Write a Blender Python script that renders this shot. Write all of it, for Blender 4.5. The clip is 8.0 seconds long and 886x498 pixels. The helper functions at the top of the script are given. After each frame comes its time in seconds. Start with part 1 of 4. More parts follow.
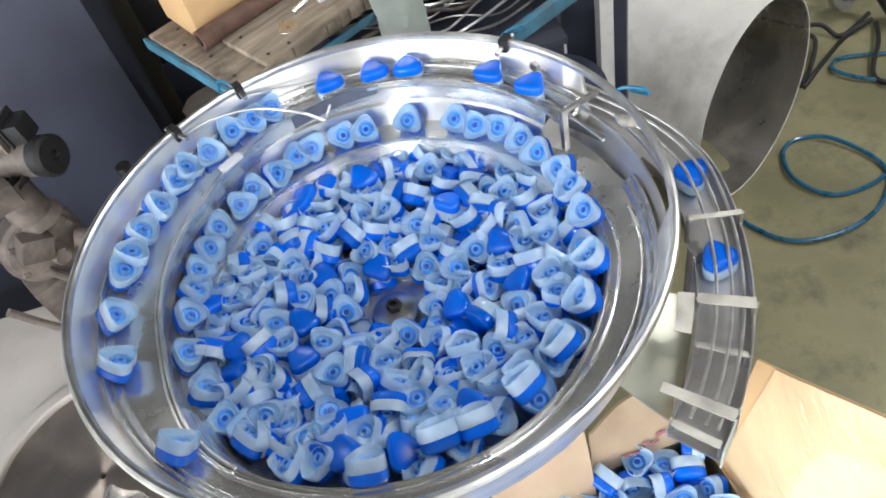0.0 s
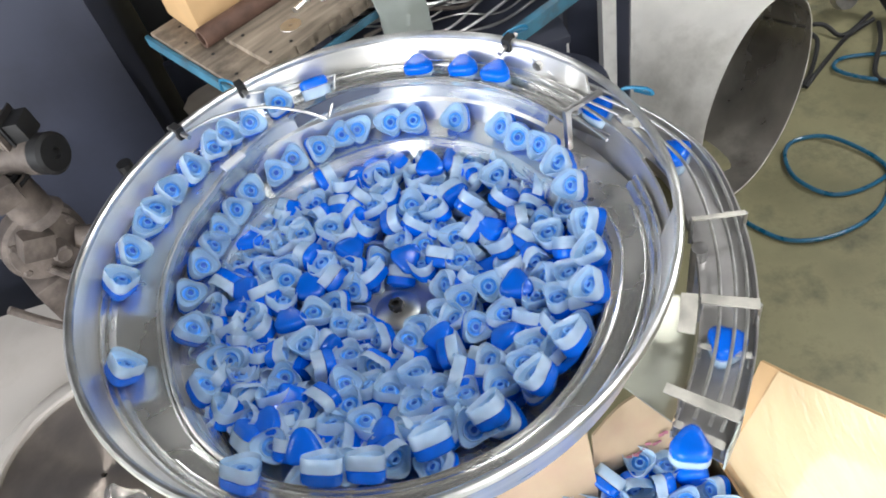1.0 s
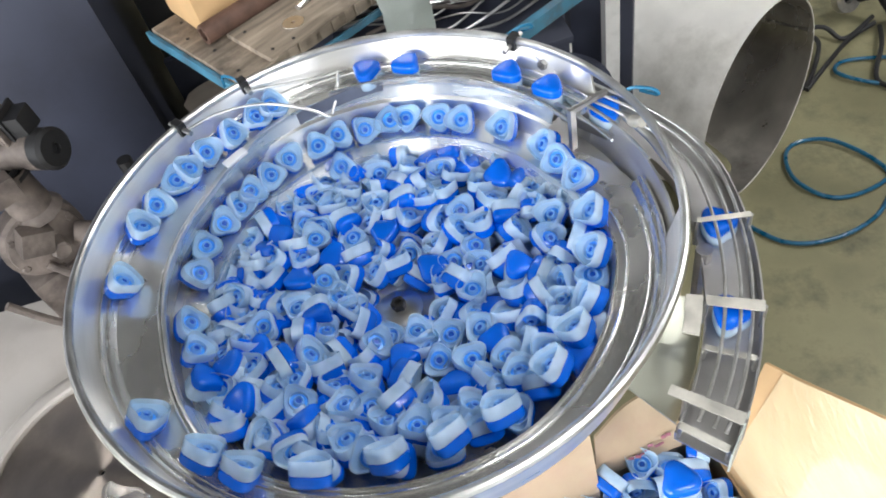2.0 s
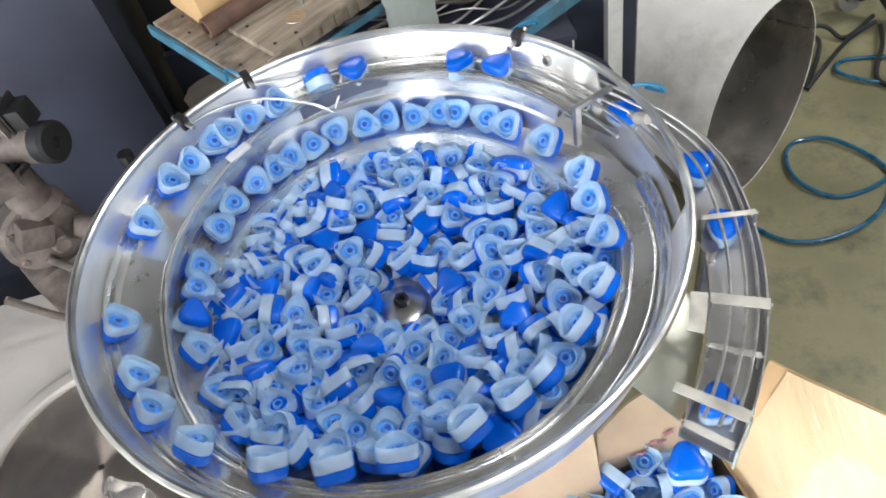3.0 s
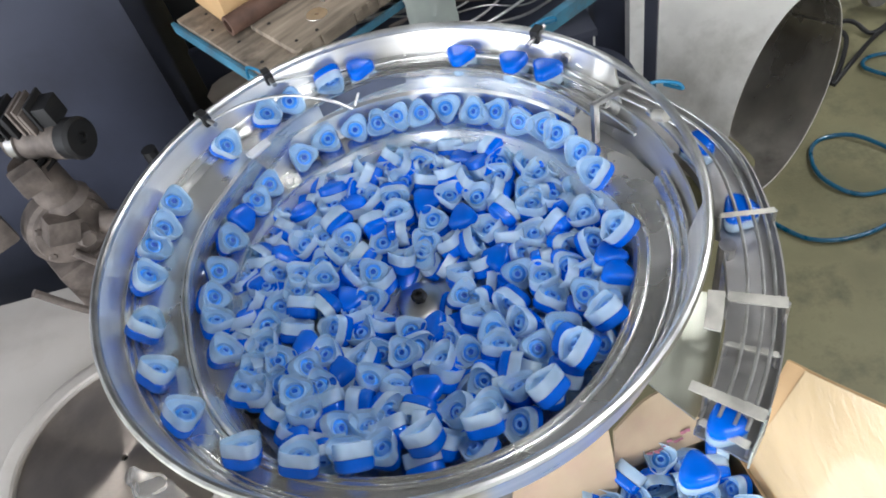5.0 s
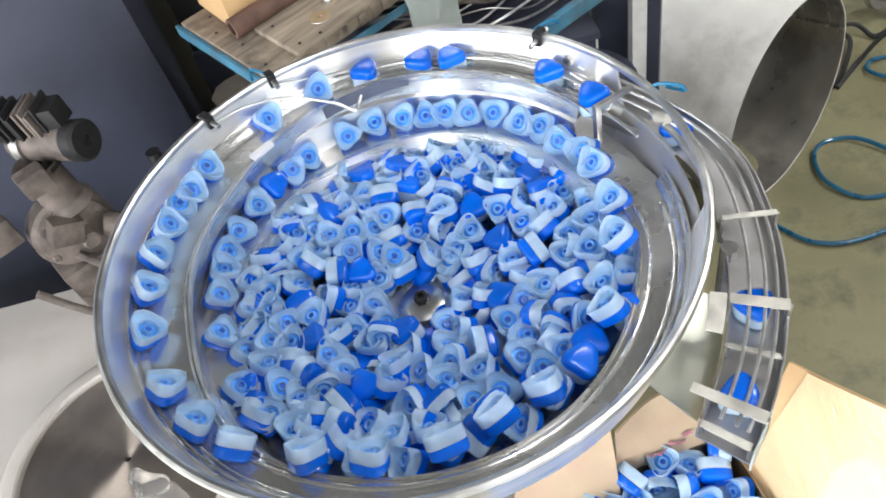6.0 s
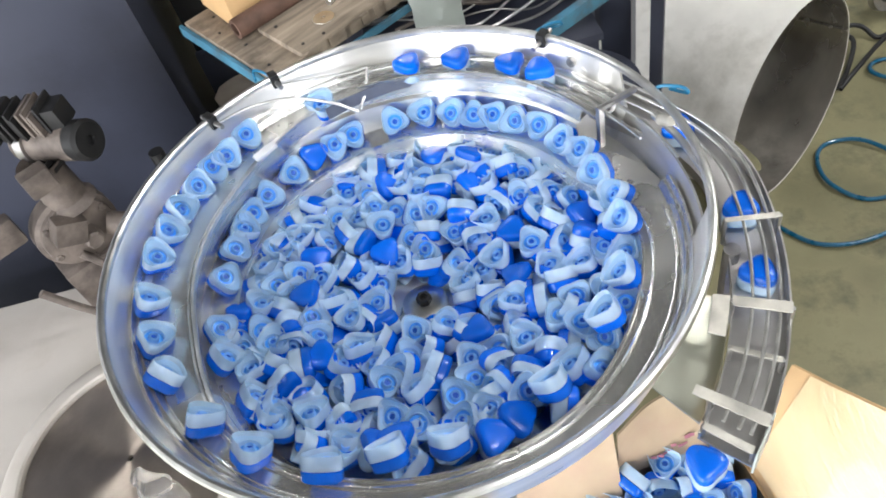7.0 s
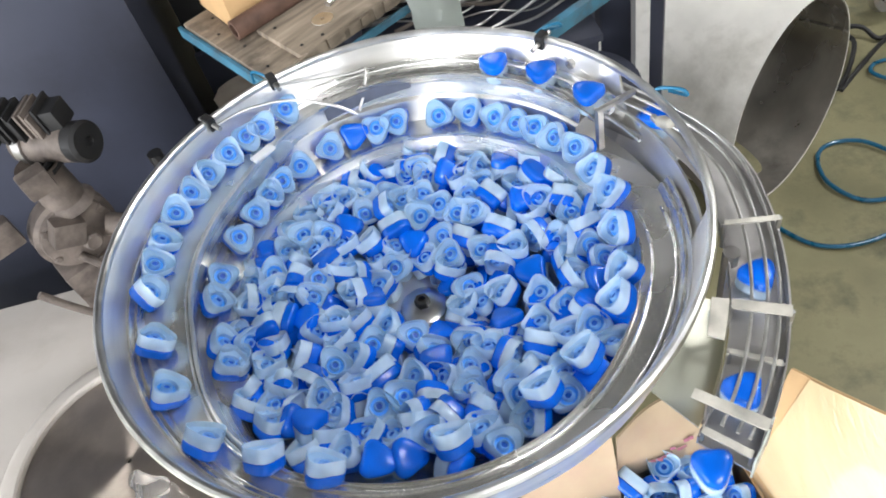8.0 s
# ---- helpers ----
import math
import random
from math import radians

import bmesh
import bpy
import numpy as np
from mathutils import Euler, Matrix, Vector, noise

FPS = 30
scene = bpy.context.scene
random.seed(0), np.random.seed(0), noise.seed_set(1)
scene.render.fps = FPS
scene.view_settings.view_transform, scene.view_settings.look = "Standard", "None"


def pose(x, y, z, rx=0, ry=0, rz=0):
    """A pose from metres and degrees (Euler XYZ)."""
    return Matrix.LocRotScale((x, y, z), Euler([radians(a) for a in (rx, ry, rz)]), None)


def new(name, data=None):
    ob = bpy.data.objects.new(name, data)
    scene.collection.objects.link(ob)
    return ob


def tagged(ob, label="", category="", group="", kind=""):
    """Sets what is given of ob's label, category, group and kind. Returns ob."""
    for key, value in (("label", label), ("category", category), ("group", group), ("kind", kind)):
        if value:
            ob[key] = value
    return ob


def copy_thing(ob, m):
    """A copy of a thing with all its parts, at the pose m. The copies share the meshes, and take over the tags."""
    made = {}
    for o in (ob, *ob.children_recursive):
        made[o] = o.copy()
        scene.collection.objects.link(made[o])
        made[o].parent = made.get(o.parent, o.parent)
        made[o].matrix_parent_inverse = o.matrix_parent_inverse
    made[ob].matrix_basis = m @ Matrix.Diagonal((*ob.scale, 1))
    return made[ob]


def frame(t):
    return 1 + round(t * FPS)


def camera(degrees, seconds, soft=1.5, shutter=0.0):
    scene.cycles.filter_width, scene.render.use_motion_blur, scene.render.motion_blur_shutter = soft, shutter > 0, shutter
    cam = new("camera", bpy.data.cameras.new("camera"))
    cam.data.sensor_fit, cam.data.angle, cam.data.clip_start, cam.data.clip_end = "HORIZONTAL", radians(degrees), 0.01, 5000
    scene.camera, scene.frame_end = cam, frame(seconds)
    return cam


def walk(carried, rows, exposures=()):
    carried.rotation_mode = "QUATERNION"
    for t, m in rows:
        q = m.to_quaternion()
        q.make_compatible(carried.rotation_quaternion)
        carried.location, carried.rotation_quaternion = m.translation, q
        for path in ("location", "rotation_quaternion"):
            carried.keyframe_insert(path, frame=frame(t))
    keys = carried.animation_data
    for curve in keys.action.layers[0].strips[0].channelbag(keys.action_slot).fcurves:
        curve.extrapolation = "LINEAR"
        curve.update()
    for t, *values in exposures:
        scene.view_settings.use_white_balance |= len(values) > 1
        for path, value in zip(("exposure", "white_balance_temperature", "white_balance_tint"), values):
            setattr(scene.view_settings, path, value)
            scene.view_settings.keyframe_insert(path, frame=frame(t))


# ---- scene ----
RIM = 0.95          # height of the feeder bowl's rim over the floor
cam = camera(60.78, 8.0, soft=1.8, shutter=0.4)
walk(cam, [
    (0, pose(0.0831, -0.6168, 1.5619, 39.985, 10.782, -12.573)),
    (0.5, pose(0.0821, -0.6148, 1.5620, 39.866, 10.761, -12.415)),
    (1, pose(0.0798, -0.6129, 1.5628, 39.840, 10.627, -12.448)),
    (1.5, pose(0.0774, -0.6107, 1.5608, 39.890, 10.387, -12.342)),
    (3, pose(0.0624, -0.6061, 1.5583, 39.681, 9.689, -12.139)),
    (3.5, pose(0.0641, -0.6053, 1.5575, 39.421, 9.558, -12.105)),
    (4, pose(0.0670, -0.6067, 1.5592, 39.240, 9.841, -11.751)),
    (4.5, pose(0.0682, -0.6082, 1.5618, 39.389, 10.411, -11.143)),
    (6, pose(0.0707, -0.6132, 1.5614, 39.905, 10.962, -10.511)),
    (6.5, pose(0.0698, -0.6133, 1.5620, 39.947, 10.915, -10.379)),
    (7, pose(0.0703, -0.6117, 1.5637, 39.901, 10.957, -10.276)),
    (7.5, pose(0.0707, -0.6111, 1.5636, 39.955, 10.999, -10.231)),
    (8, pose(0.0739, -0.6080, 1.5626, 39.926, 10.986, -10.214)),
], exposures=[(0, -0.20, 6330, 10), (1.5, -0.18, 6330, 10), (3.0, -0.18, 6300, 10), (3.5, -0.16, 6250, 10), (4.0, -0.44, 6080, 10), (4.5, -0.52, 6080, 10), (6.0, -0.04, 6330, 10), (7.0, -0.02, 6380, 10), (8.0, -0.04, 6380, 10)])

# ---- light: ceiling fittings added out of view, daylight from behind through a tall window ----
world = bpy.data.worlds.new("world")
scene.world = world
world.use_nodes = True
world.node_tree.nodes["Background"].inputs[0].default_value = (0.86, 0.92, 1.0, 1)
world.node_tree.nodes["Background"].inputs[1].default_value = 0.35
# Unseen fittings, most of them added fill for pile, hoop, floor and disc.
LAMPS = [(1.1, -1.0, 3.0, 24), (-1.6, -2.2, 2.25, 58), (0.2, 3.2, 2.9, 20), (2.6, 0.7, 3.1, 52), (-2.5, 0.5, 3.0, 6)]
# openings in the south wall: x from, x to, z from, z to, watts of daylight; the second is added fill for hoop and pile
WINDOWS = [(-3.6, -2.2, 0.35, 3.1, 270), (0.4, 2.9, 0.9, 3.1, 56)]
WEST = (-3.4, -0.5, 0.9, 3.0, 185)     # opening in the west wall: y from, y to, z from, z to, watts


# ---- materials ----
def material(name, color, rough=0.5, metal=0.0, vary=0.25, scale=20.0, bump=0.0, fine=200.0, stretch=(1, 1, 1),
             stain=None, stain_amount=0.5, stain_scale=4.0, coat=0.0, transmission=0.0, ior=1.45, sss=0.0, rough_vary=0.12, per_object=0.0):
    m = bpy.data.materials.new(name)
    m.use_nodes = True
    nt = m.node_tree
    b = nt.nodes["Principled BSDF"]
    tc = nt.nodes.new("ShaderNodeTexCoord")
    mp = nt.nodes.new("ShaderNodeMapping")
    mp.inputs["Scale"].default_value = stretch
    nt.links.new(tc.outputs["Object"], mp.inputs[0])
    n1 = nt.nodes.new("ShaderNodeTexNoise")
    n1.inputs["Scale"].default_value = scale
    n1.inputs["Detail"].default_value = 5
    nt.links.new(mp.outputs[0], n1.inputs["Vector"])
    ramp = nt.nodes.new("ShaderNodeValToRGB")
    ramp.color_ramp.elements[0].position, ramp.color_ramp.elements[1].position = 0.3, 0.7
    lo = [max(0.0, c * (1 - vary)) for c in color]
    hi = [min(1.0, c * (1 + vary * 0.6)) for c in color]
    ramp.color_ramp.elements[0].color, ramp.color_ramp.elements[1].color = (*lo, 1), (*hi, 1)
    nt.links.new(n1.outputs["Fac"], ramp.inputs[0])
    out = ramp.outputs[0]
    if stain:
        n2 = nt.nodes.new("ShaderNodeTexNoise")
        n2.inputs["Scale"].default_value = stain_scale
        n2.inputs["Detail"].default_value = 7
        n2.inputs["Roughness"].default_value = 0.65
        nt.links.new(tc.outputs["Object"], n2.inputs["Vector"])
        r2 = nt.nodes.new("ShaderNodeValToRGB")
        r2.color_ramp.elements[0].position, r2.color_ramp.elements[1].position = 0.48, 0.72
        r2.color_ramp.elements[1].color = (stain_amount,) * 3 + (1,)
        nt.links.new(n2.outputs["Fac"], r2.inputs[0])
        mix = nt.nodes.new("ShaderNodeMixRGB")
        mix.inputs[2].default_value = (*stain, 1)
        nt.links.new(r2.outputs[0], mix.inputs[0])
        nt.links.new(out, mix.inputs[1])
        out = mix.outputs[0]
    if per_object:
        oi = nt.nodes.new("ShaderNodeObjectInfo")
        hsv = nt.nodes.new("ShaderNodeHueSaturation")
        mr = nt.nodes.new("ShaderNodeMapRange")
        mr.inputs[3].default_value, mr.inputs[4].default_value = 1 - per_object, 1 + per_object
        nt.links.new(oi.outputs["Random"], mr.inputs[0])
        nt.links.new(mr.outputs[0], hsv.inputs["Value"])
        nt.links.new(out, hsv.inputs["Color"])
        out = hsv.outputs[0]
    nt.links.new(out, b.inputs["Base Color"])
    rr = nt.nodes.new("ShaderNodeMapRange")
    rr.inputs[3].default_value, rr.inputs[4].default_value = max(0.02, rough - rough_vary), min(1, rough + rough_vary)
    nt.links.new(n1.outputs["Fac"], rr.inputs[0])
    nt.links.new(rr.outputs[0], b.inputs["Roughness"])
    b.inputs["Metallic"].default_value = metal
    b.inputs["Coat Weight"].default_value = coat
    b.inputs["Transmission Weight"].default_value = transmission
    b.inputs["IOR"].default_value = ior
    if sss:
        b.inputs["Subsurface Weight"].default_value = sss
        b.inputs["Subsurface Radius"].default_value = (0.006, 0.008, 0.012)
        b.inputs["Subsurface Scale"].default_value = 1.0
    if bump:
        n3 = nt.nodes.new("ShaderNodeTexNoise")
        n3.inputs["Scale"].default_value = fine
        n3.inputs["Detail"].default_value = 4
        nt.links.new(mp.outputs[0], n3.inputs["Vector"])
        bp = nt.nodes.new("ShaderNodeBump")
        bp.inputs["Strength"].default_value = bump
        bp.inputs["Distance"].default_value = 0.002
        nt.links.new(n3.outputs["Fac"], bp.inputs["Height"])
        nt.links.new(bp.outputs[0], b.inputs["Normal"])
    return m


SATIN = material("satin_steel", (0.88, 0.865, 0.83), 0.31, 0.86, 0.10, 8, 0.05, 60, (1, 1, 8), rough_vary=0.07)
STEEL = material("polished_steel", (0.78, 0.775, 0.75), 0.27, 0.88, 0.14, 9, 0.05, 60, (1, 1, 8), rough_vary=0.07)
STRAP = material("pale_strap_metal", (0.56, 0.54, 0.48), 0.45, 0.4, 0.35, 30, 0.1, 120)
CHUTE = material("worn_chute_steel", (0.55, 0.54, 0.53), 0.36, 0.9, 0.2, 14, 0.08, 80, rough_vary=0.1)
RIM_STEEL = material("rim_steel", (0.72, 0.72, 0.70), 0.34, 1.0, 0.2, 30)
ROD = material("drawn_steel_rod", (0.72, 0.72, 0.70), 0.38, 1.0, 0.2, 60)
BRUSHED = material("brushed_steel", (0.56, 0.49, 0.42), 0.34, 1.0, 0.2, 14, 0.06, 300, (1, 1, 1), (0.3, 0.25, 0.2), 0.5, 6)
PLATE = material("smooth_grey_plate", (0.40, 0.41, 0.34), 0.34, 0.8, 0.15, 6, 0.03, 60)
# Hoop's inside, darkened and mottled in colour for its shade and reflections.
SHADED_STEEL = material("shaded_inner_steel", (0.52, 0.49, 0.44), 0.30, 0.8, 0.5, 6, 0.1, 60, (1, 1, 0.3), (0.16, 0.14, 0.12), 0.85, 5)
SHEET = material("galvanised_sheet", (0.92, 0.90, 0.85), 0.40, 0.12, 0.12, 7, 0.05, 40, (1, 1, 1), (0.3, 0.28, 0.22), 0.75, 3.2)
DULL = material("dull_steel", (0.45, 0.44, 0.43), 0.4, 1.0, 0.25, 40, 0.1, 300)
for turned in (BRUSHED, SATIN, STEEL):
    bs = turned.node_tree
    tan = bs.nodes.new("ShaderNodeTangent")
    tan.direction_type, tan.axis = "RADIAL", "Z"
    bs.nodes["Principled BSDF"].inputs["Anisotropic"].default_value = 0.9 if turned == BRUSHED else 0.75
    bs.nodes["Principled BSDF"].inputs["Anisotropic Rotation"].default_value = 0.25
    bs.links.new(tan.outputs[0], bs.nodes["Principled BSDF"].inputs["Tangent"])
FROST = material("frosted_plastic", (0.80, 0.91, 1.0), 0.16, 0, 0.08, 60, 0.25, 120, coat=0.5, transmission=0.0, ior=1.3, rough_vary=0.06, per_object=0.08)
DISH = material("pale_blue_plastic", (0.58, 0.79, 1.0), 0.28, 0, 0.1, 70, ior=1.4, per_object=0.12)
NOZZLE = material("clear_blue_plastic", (0.30, 0.60, 0.98), 0.3, 0, 0.08, 80, ior=1.4, per_object=0.1)
BLUE = material("blue_plastic", (0.0, 0.12, 0.69), 0.24, 0, 0.12, 50, coat=0.05, per_object=0.2, rough_vary=0.05)
PIT = material("mid_blue_plastic", (0.08, 0.36, 0.88), 0.35, 0, 0.12, 60, per_object=0.15)
HOLE = material("blue_hole", (0.01, 0.10, 0.5), 0.4, 0, 0.1, 50)
FLOOR = material("olive_concrete", (0.26, 0.24, 0.135), 0.5, 0, 0.35, 4.0, 0.4, 150, (1, 1, 1), (0.085, 0.08, 0.05), 0.85, 8.0, rough_vary=0.22)
WOOD = material("old_plank", (0.34, 0.28, 0.215), 0.75, 0, 0.45, 7, 0.6, 60, (1, 9, 4), (0.07, 0.055, 0.045), 0.85, 11)
CARD = material("carton_board", (0.58, 0.38, 0.19), 0.65, 0, 0.12, 12, 0.1, 150, (1, 1, 1), (0.42, 0.26, 0.12), 0.4, 5)
CARD_PINK = material("worn_carton_board", (0.47, 0.36, 0.24), 0.4, 0, 0.14, 12, 0.15, 120, (1, 1, 1), (0.42, 0.26, 0.2), 0.5, 8)
TAPE = material("packing_tape", (0.60, 0.45, 0.26), 0.34, 0, 0.12, 8, 0.9, 30, (6, 1, 1), coat=0.35)
INK = material("magenta_ink", (0.36, 0.13, 0.18), 0.6, 0, 0.5, 90)
TEAL = material("blue_paint", (0.07, 0.22, 0.33), 0.45, 0, 0.25, 20, 0.1, 100, (1, 1, 1), (0.12, 0.09, 0.06), 0.6, 25)
HOSE = material("blue_hose", (0.008, 0.10, 0.19), 0.3, 0, 0.12, 30, coat=0.2)
TIE = material("cable_tie", (0.015, 0.16, 0.30), 0.35, 0, 0.1, 30)
BLACK = material("black_rubber", (0.012, 0.012, 0.013), 0.55, 0, 0.3, 40)
DARK = material("dark_panel_paint", (0.048, 0.053, 0.078), 0.42, 0, 0.18, 2.5, 0.05, 200, (1, 1, 1), (0.022, 0.022, 0.03), 0.5, 3)
# Dirty casting; the dark blotches also paint in its black shadows.
CAST = material("dirty_shaded_cast_metal", (0.17, 0.142, 0.125), 0.55, 0.25, 0.5, 22, 0.5, 90, (1, 1, 1), (0.05, 0.042, 0.04), 0.8, 14)
BEIGE = material("beige_paint", (0.46, 0.43, 0.395), 0.5, 0, 0.08, 5, 0.08, 160, (1, 1, 1), (0.36, 0.32, 0.27), 0.5, 6)
WHITE = material("white_panel_paint", (0.7, 0.71, 0.74), 0.45, 0, 0.08, 5, 0.05, 100, (1, 1, 1), (0.4, 0.4, 0.42), 0.4, 7)
YELLOW = material("yellow_plastic", (0.85, 0.55, 0.01), 0.35, 0, 0.1, 40)
ACRYLIC = material("cloudy_plastic_film", (0.66, 0.72, 0.68), 0.35, 0, 0.12, 18, 0.35, 25, (1, 1, 1), transmission=0.45, ior=1.3)
FILM = material("clear_film", (0.9, 0.9, 0.9), 0.12, 0, 0.03, 18, 0.7, 18, transmission=0.9, ior=1.2)
WALL = material("workshop_wall", (0.62, 0.62, 0.60), 0.8, 0, 0.15, 2, 0.1, 60)
CEIL = material("ceiling_paint", (0.09, 0.09, 0.09), 0.9, 0, 0.05, 2)
RUST = material("rusty_pipe", (0.13, 0.075, 0.055), 0.7, 0.2, 0.4, 30, 0.4, 120)
CANVAS = material("mottled_grey_brown", (0.40, 0.35, 0.295), 0.85, 0, 0.3, 9, 0.5, 160, (1, 1, 1), (0.2, 0.17, 0.14), 0.5, 7)
BLADE = material("blued_spring_steel", (0.13, 0.145, 0.19), 0.5, 0.5, 0.2, 30, 0.05, 120)
SKY = bpy.data.materials.new("outdoor_sky")
SKY.use_nodes = True
SKY.node_tree.nodes["Principled BSDF"].inputs["Emission Color"].default_value = (0.98, 0.99, 1.0, 1)
SKY.node_tree.nodes["Principled BSDF"].inputs["Emission Strength"].default_value = 1.6
GLOW = bpy.data.materials.new("lamp_glow")
GLOW.use_nodes = True
GLOW.node_tree.nodes["Principled BSDF"].inputs["Emission Color"].default_value = (1.0, 0.99, 0.97, 1)
GLOW.node_tree.nodes["Principled BSDF"].inputs["Emission Strength"].default_value = 14.0


def frosted(m, clear, glow, tint):
    """Lets light through a plastic: a share diffusely, a share straight."""
    nt = m.node_tree
    out, b = nt.nodes["Material Output"], nt.nodes["Principled BSDF"]
    tr = nt.nodes.new("ShaderNodeBsdfTranslucent")
    tp = nt.nodes.new("ShaderNodeBsdfTransparent")
    tr.inputs[0].default_value = (*tint, 1)
    tp.inputs[0].default_value = (*tint, 1)
    m1, m2 = nt.nodes.new("ShaderNodeMixShader"), nt.nodes.new("ShaderNodeMixShader")
    m1.inputs[0].default_value, m2.inputs[0].default_value = glow, clear
    patch = nt.nodes.new("ShaderNodeTexNoise")
    patch.inputs["Scale"].default_value = 38
    patch.inputs["Detail"].default_value = 1
    span = nt.nodes.new("ShaderNodeMapRange")
    span.inputs[1].default_value, span.inputs[2].default_value = 0.35, 0.65
    span.inputs[3].default_value, span.inputs[4].default_value = clear * 0.6, clear * 1.4
    tco = nt.nodes.new("ShaderNodeTexCoord")
    nt.links.new(tco.outputs["Object"], patch.inputs["Vector"])
    nt.links.new(patch.outputs["Fac"], span.inputs[0])
    nt.links.new(span.outputs[0], m2.inputs[0])
    nt.links.new(b.outputs[0], m1.inputs[1]), nt.links.new(tr.outputs[0], m1.inputs[2])
    nt.links.new(m1.outputs[0], m2.inputs[1]), nt.links.new(tp.outputs[0], m2.inputs[2])
    nt.links.new(m2.outputs[0], out.inputs["Surface"])
    return m


frosted(FROST, 0.32, 0.30, (0.54, 0.80, 1.0))
frosted(DISH, 0.22, 0.38, (0.56, 0.79, 1.0))
frosted(NOZZLE, 0.12, 0.35, (0.45, 0.68, 1.0))


# ---- mesh helpers ----
def empty(name, m=None):
    ob = new(name)
    ob.empty_display_size = 0.02
    if m is not None:
        ob.matrix_basis = m
    return ob


def part(name, bm, mat, parent=None, label="", smooth=30):
    me = bpy.data.meshes.new(name)
    bmesh.ops.recalc_face_normals(bm, faces=bm.faces)
    bm.to_mesh(me)
    bm.free()
    me.materials.append(mat)
    if smooth:
        me.shade_smooth()
        me.set_sharp_from_angle(angle=radians(smooth))
    ob = new(name, me)
    if parent is not None:
        ob.parent = parent
    return tagged(ob, label)


def box_bm(x0, y0, z0, x1, y1, z1, bevel=0.0, bm=None, m=None):
    own = bmesh.new()
    bmesh.ops.create_cube(own, size=1.0)
    for v in own.verts:
        v.co = Vector(((x0 + x1) / 2 + v.co.x * (x1 - x0), (y0 + y1) / 2 + v.co.y * (y1 - y0), (z0 + z1) / 2 + v.co.z * (z1 - z0)))
    if bevel:
        bmesh.ops.bevel(own, geom=list(own.edges), offset=bevel, segments=2, affect="EDGES", profile=0.7)
    if m is not None:
        own.transform(m)
    if bm is None:
        return own
    return add(bm, own)


def add(bm, other):
    me = bpy.data.meshes.new("join")
    other.to_mesh(me)
    other.free()
    bm.from_mesh(me)
    bpy.data.meshes.remove(me)
    return bm


def lathe(profile, seg=48, closed=False, bm=None, m=None):
    """Turns a profile of (radius, height) about z."""
    own = bmesh.new()
    rings = []
    for r, z in profile:
        if r < 1e-6:
            rings.append([own.verts.new((0, 0, z))])
        else:
            rings.append([own.verts.new((r * math.cos(2 * math.pi * k / seg), r * math.sin(2 * math.pi * k / seg), z)) for k in range(seg)])
    pairs = list(zip(rings, rings[1:])) + ([(rings[-1], rings[0])] if closed else [])
    for a, b in pairs:
        for k in range(seg):
            q = [a[k % len(a)], a[(k + 1) % len(a)], b[(k + 1) % len(b)], b[k % len(b)]]
            q = list(dict.fromkeys(q))
            if len(q) > 2:
                own.faces.new(q)
    if m is not None:
        own.transform(m)
    return own if bm is None else add(bm, own)


def tube(points, radius, seg=8, closed=False, bm=None):
    """A round bar along points."""
    own = bmesh.new()
    pts = [Vector(p) for p in points]
    rings = []
    n = len(pts)
    side = None
    for i, p in enumerate(pts):
        a = pts[(i - 1) % n] if (i or closed) else p
        b = pts[(i + 1) % n] if (i < n - 1 or closed) else p
        d = (b - a).normalized()
        if side is None:
            side = d.orthogonal().normalized()
        side = (side - d * side.dot(d)).normalized()
        up = d.cross(side)
        rr = radius(i / max(1, n - 1)) if callable(radius) else radius
        rings.append([own.verts.new(p + (side * math.cos(2 * math.pi * k / seg) + up * math.sin(2 * math.pi * k / seg)) * rr) for k in range(seg)])
    for i in range(n if closed else n - 1):
        a, b = rings[i], rings[(i + 1) % n]
        for k in range(seg):
            own.faces.new((a[k], a[(k + 1) % seg], b[(k + 1) % seg], b[k]))
    if not closed:
        own.faces.new(rings[0][::-1]), own.faces.new(rings[-1])
    return own if bm is None else add(bm, own)


def sweep(sections, closed=True):
    """Skins rows of equal count; each section is a closed loop of points."""
    own = bmesh.new()
    rows = [[own.verts.new(p) for p in s] for s in sections]
    for a, b in zip(rows, rows[1:]):
        n = len(a)
        for k in range(n if closed else n - 1):
            own.faces.new((a[k], a[(k + 1) % n], b[(k + 1) % n], b[k]))
    if closed:
        own.faces.new(rows[0][::-1]), own.faces.new(rows[-1])
    return own


def smooth_path(points, steps=8):
    """A Catmull-Rom curve through points."""
    pts = [Vector(p) for p in points]
    out = []
    for i in range(len(pts) - 1):
        p0, p1, p2, p3 = pts[max(0, i - 1)], pts[i], pts[i + 1], pts[min(len(pts) - 1, i + 2)]
        for k in range(steps):
            t = k / steps
            out.append(0.5 * ((2 * p1) + (p2 - p0) * t + (2 * p0 - 5 * p1 + 4 * p2 - p3) * t * t + (3 * p1 - p0 - 3 * p2 + p3) * t ** 3))
    return out + [pts[-1]]


def ease(x):
    x = min(1.0, max(0.0, x))
    return x * x * (3 - 2 * x)


def ring(r, deg, z):
    return Vector((r * math.cos(radians(deg)), r * math.sin(radians(deg)), z))


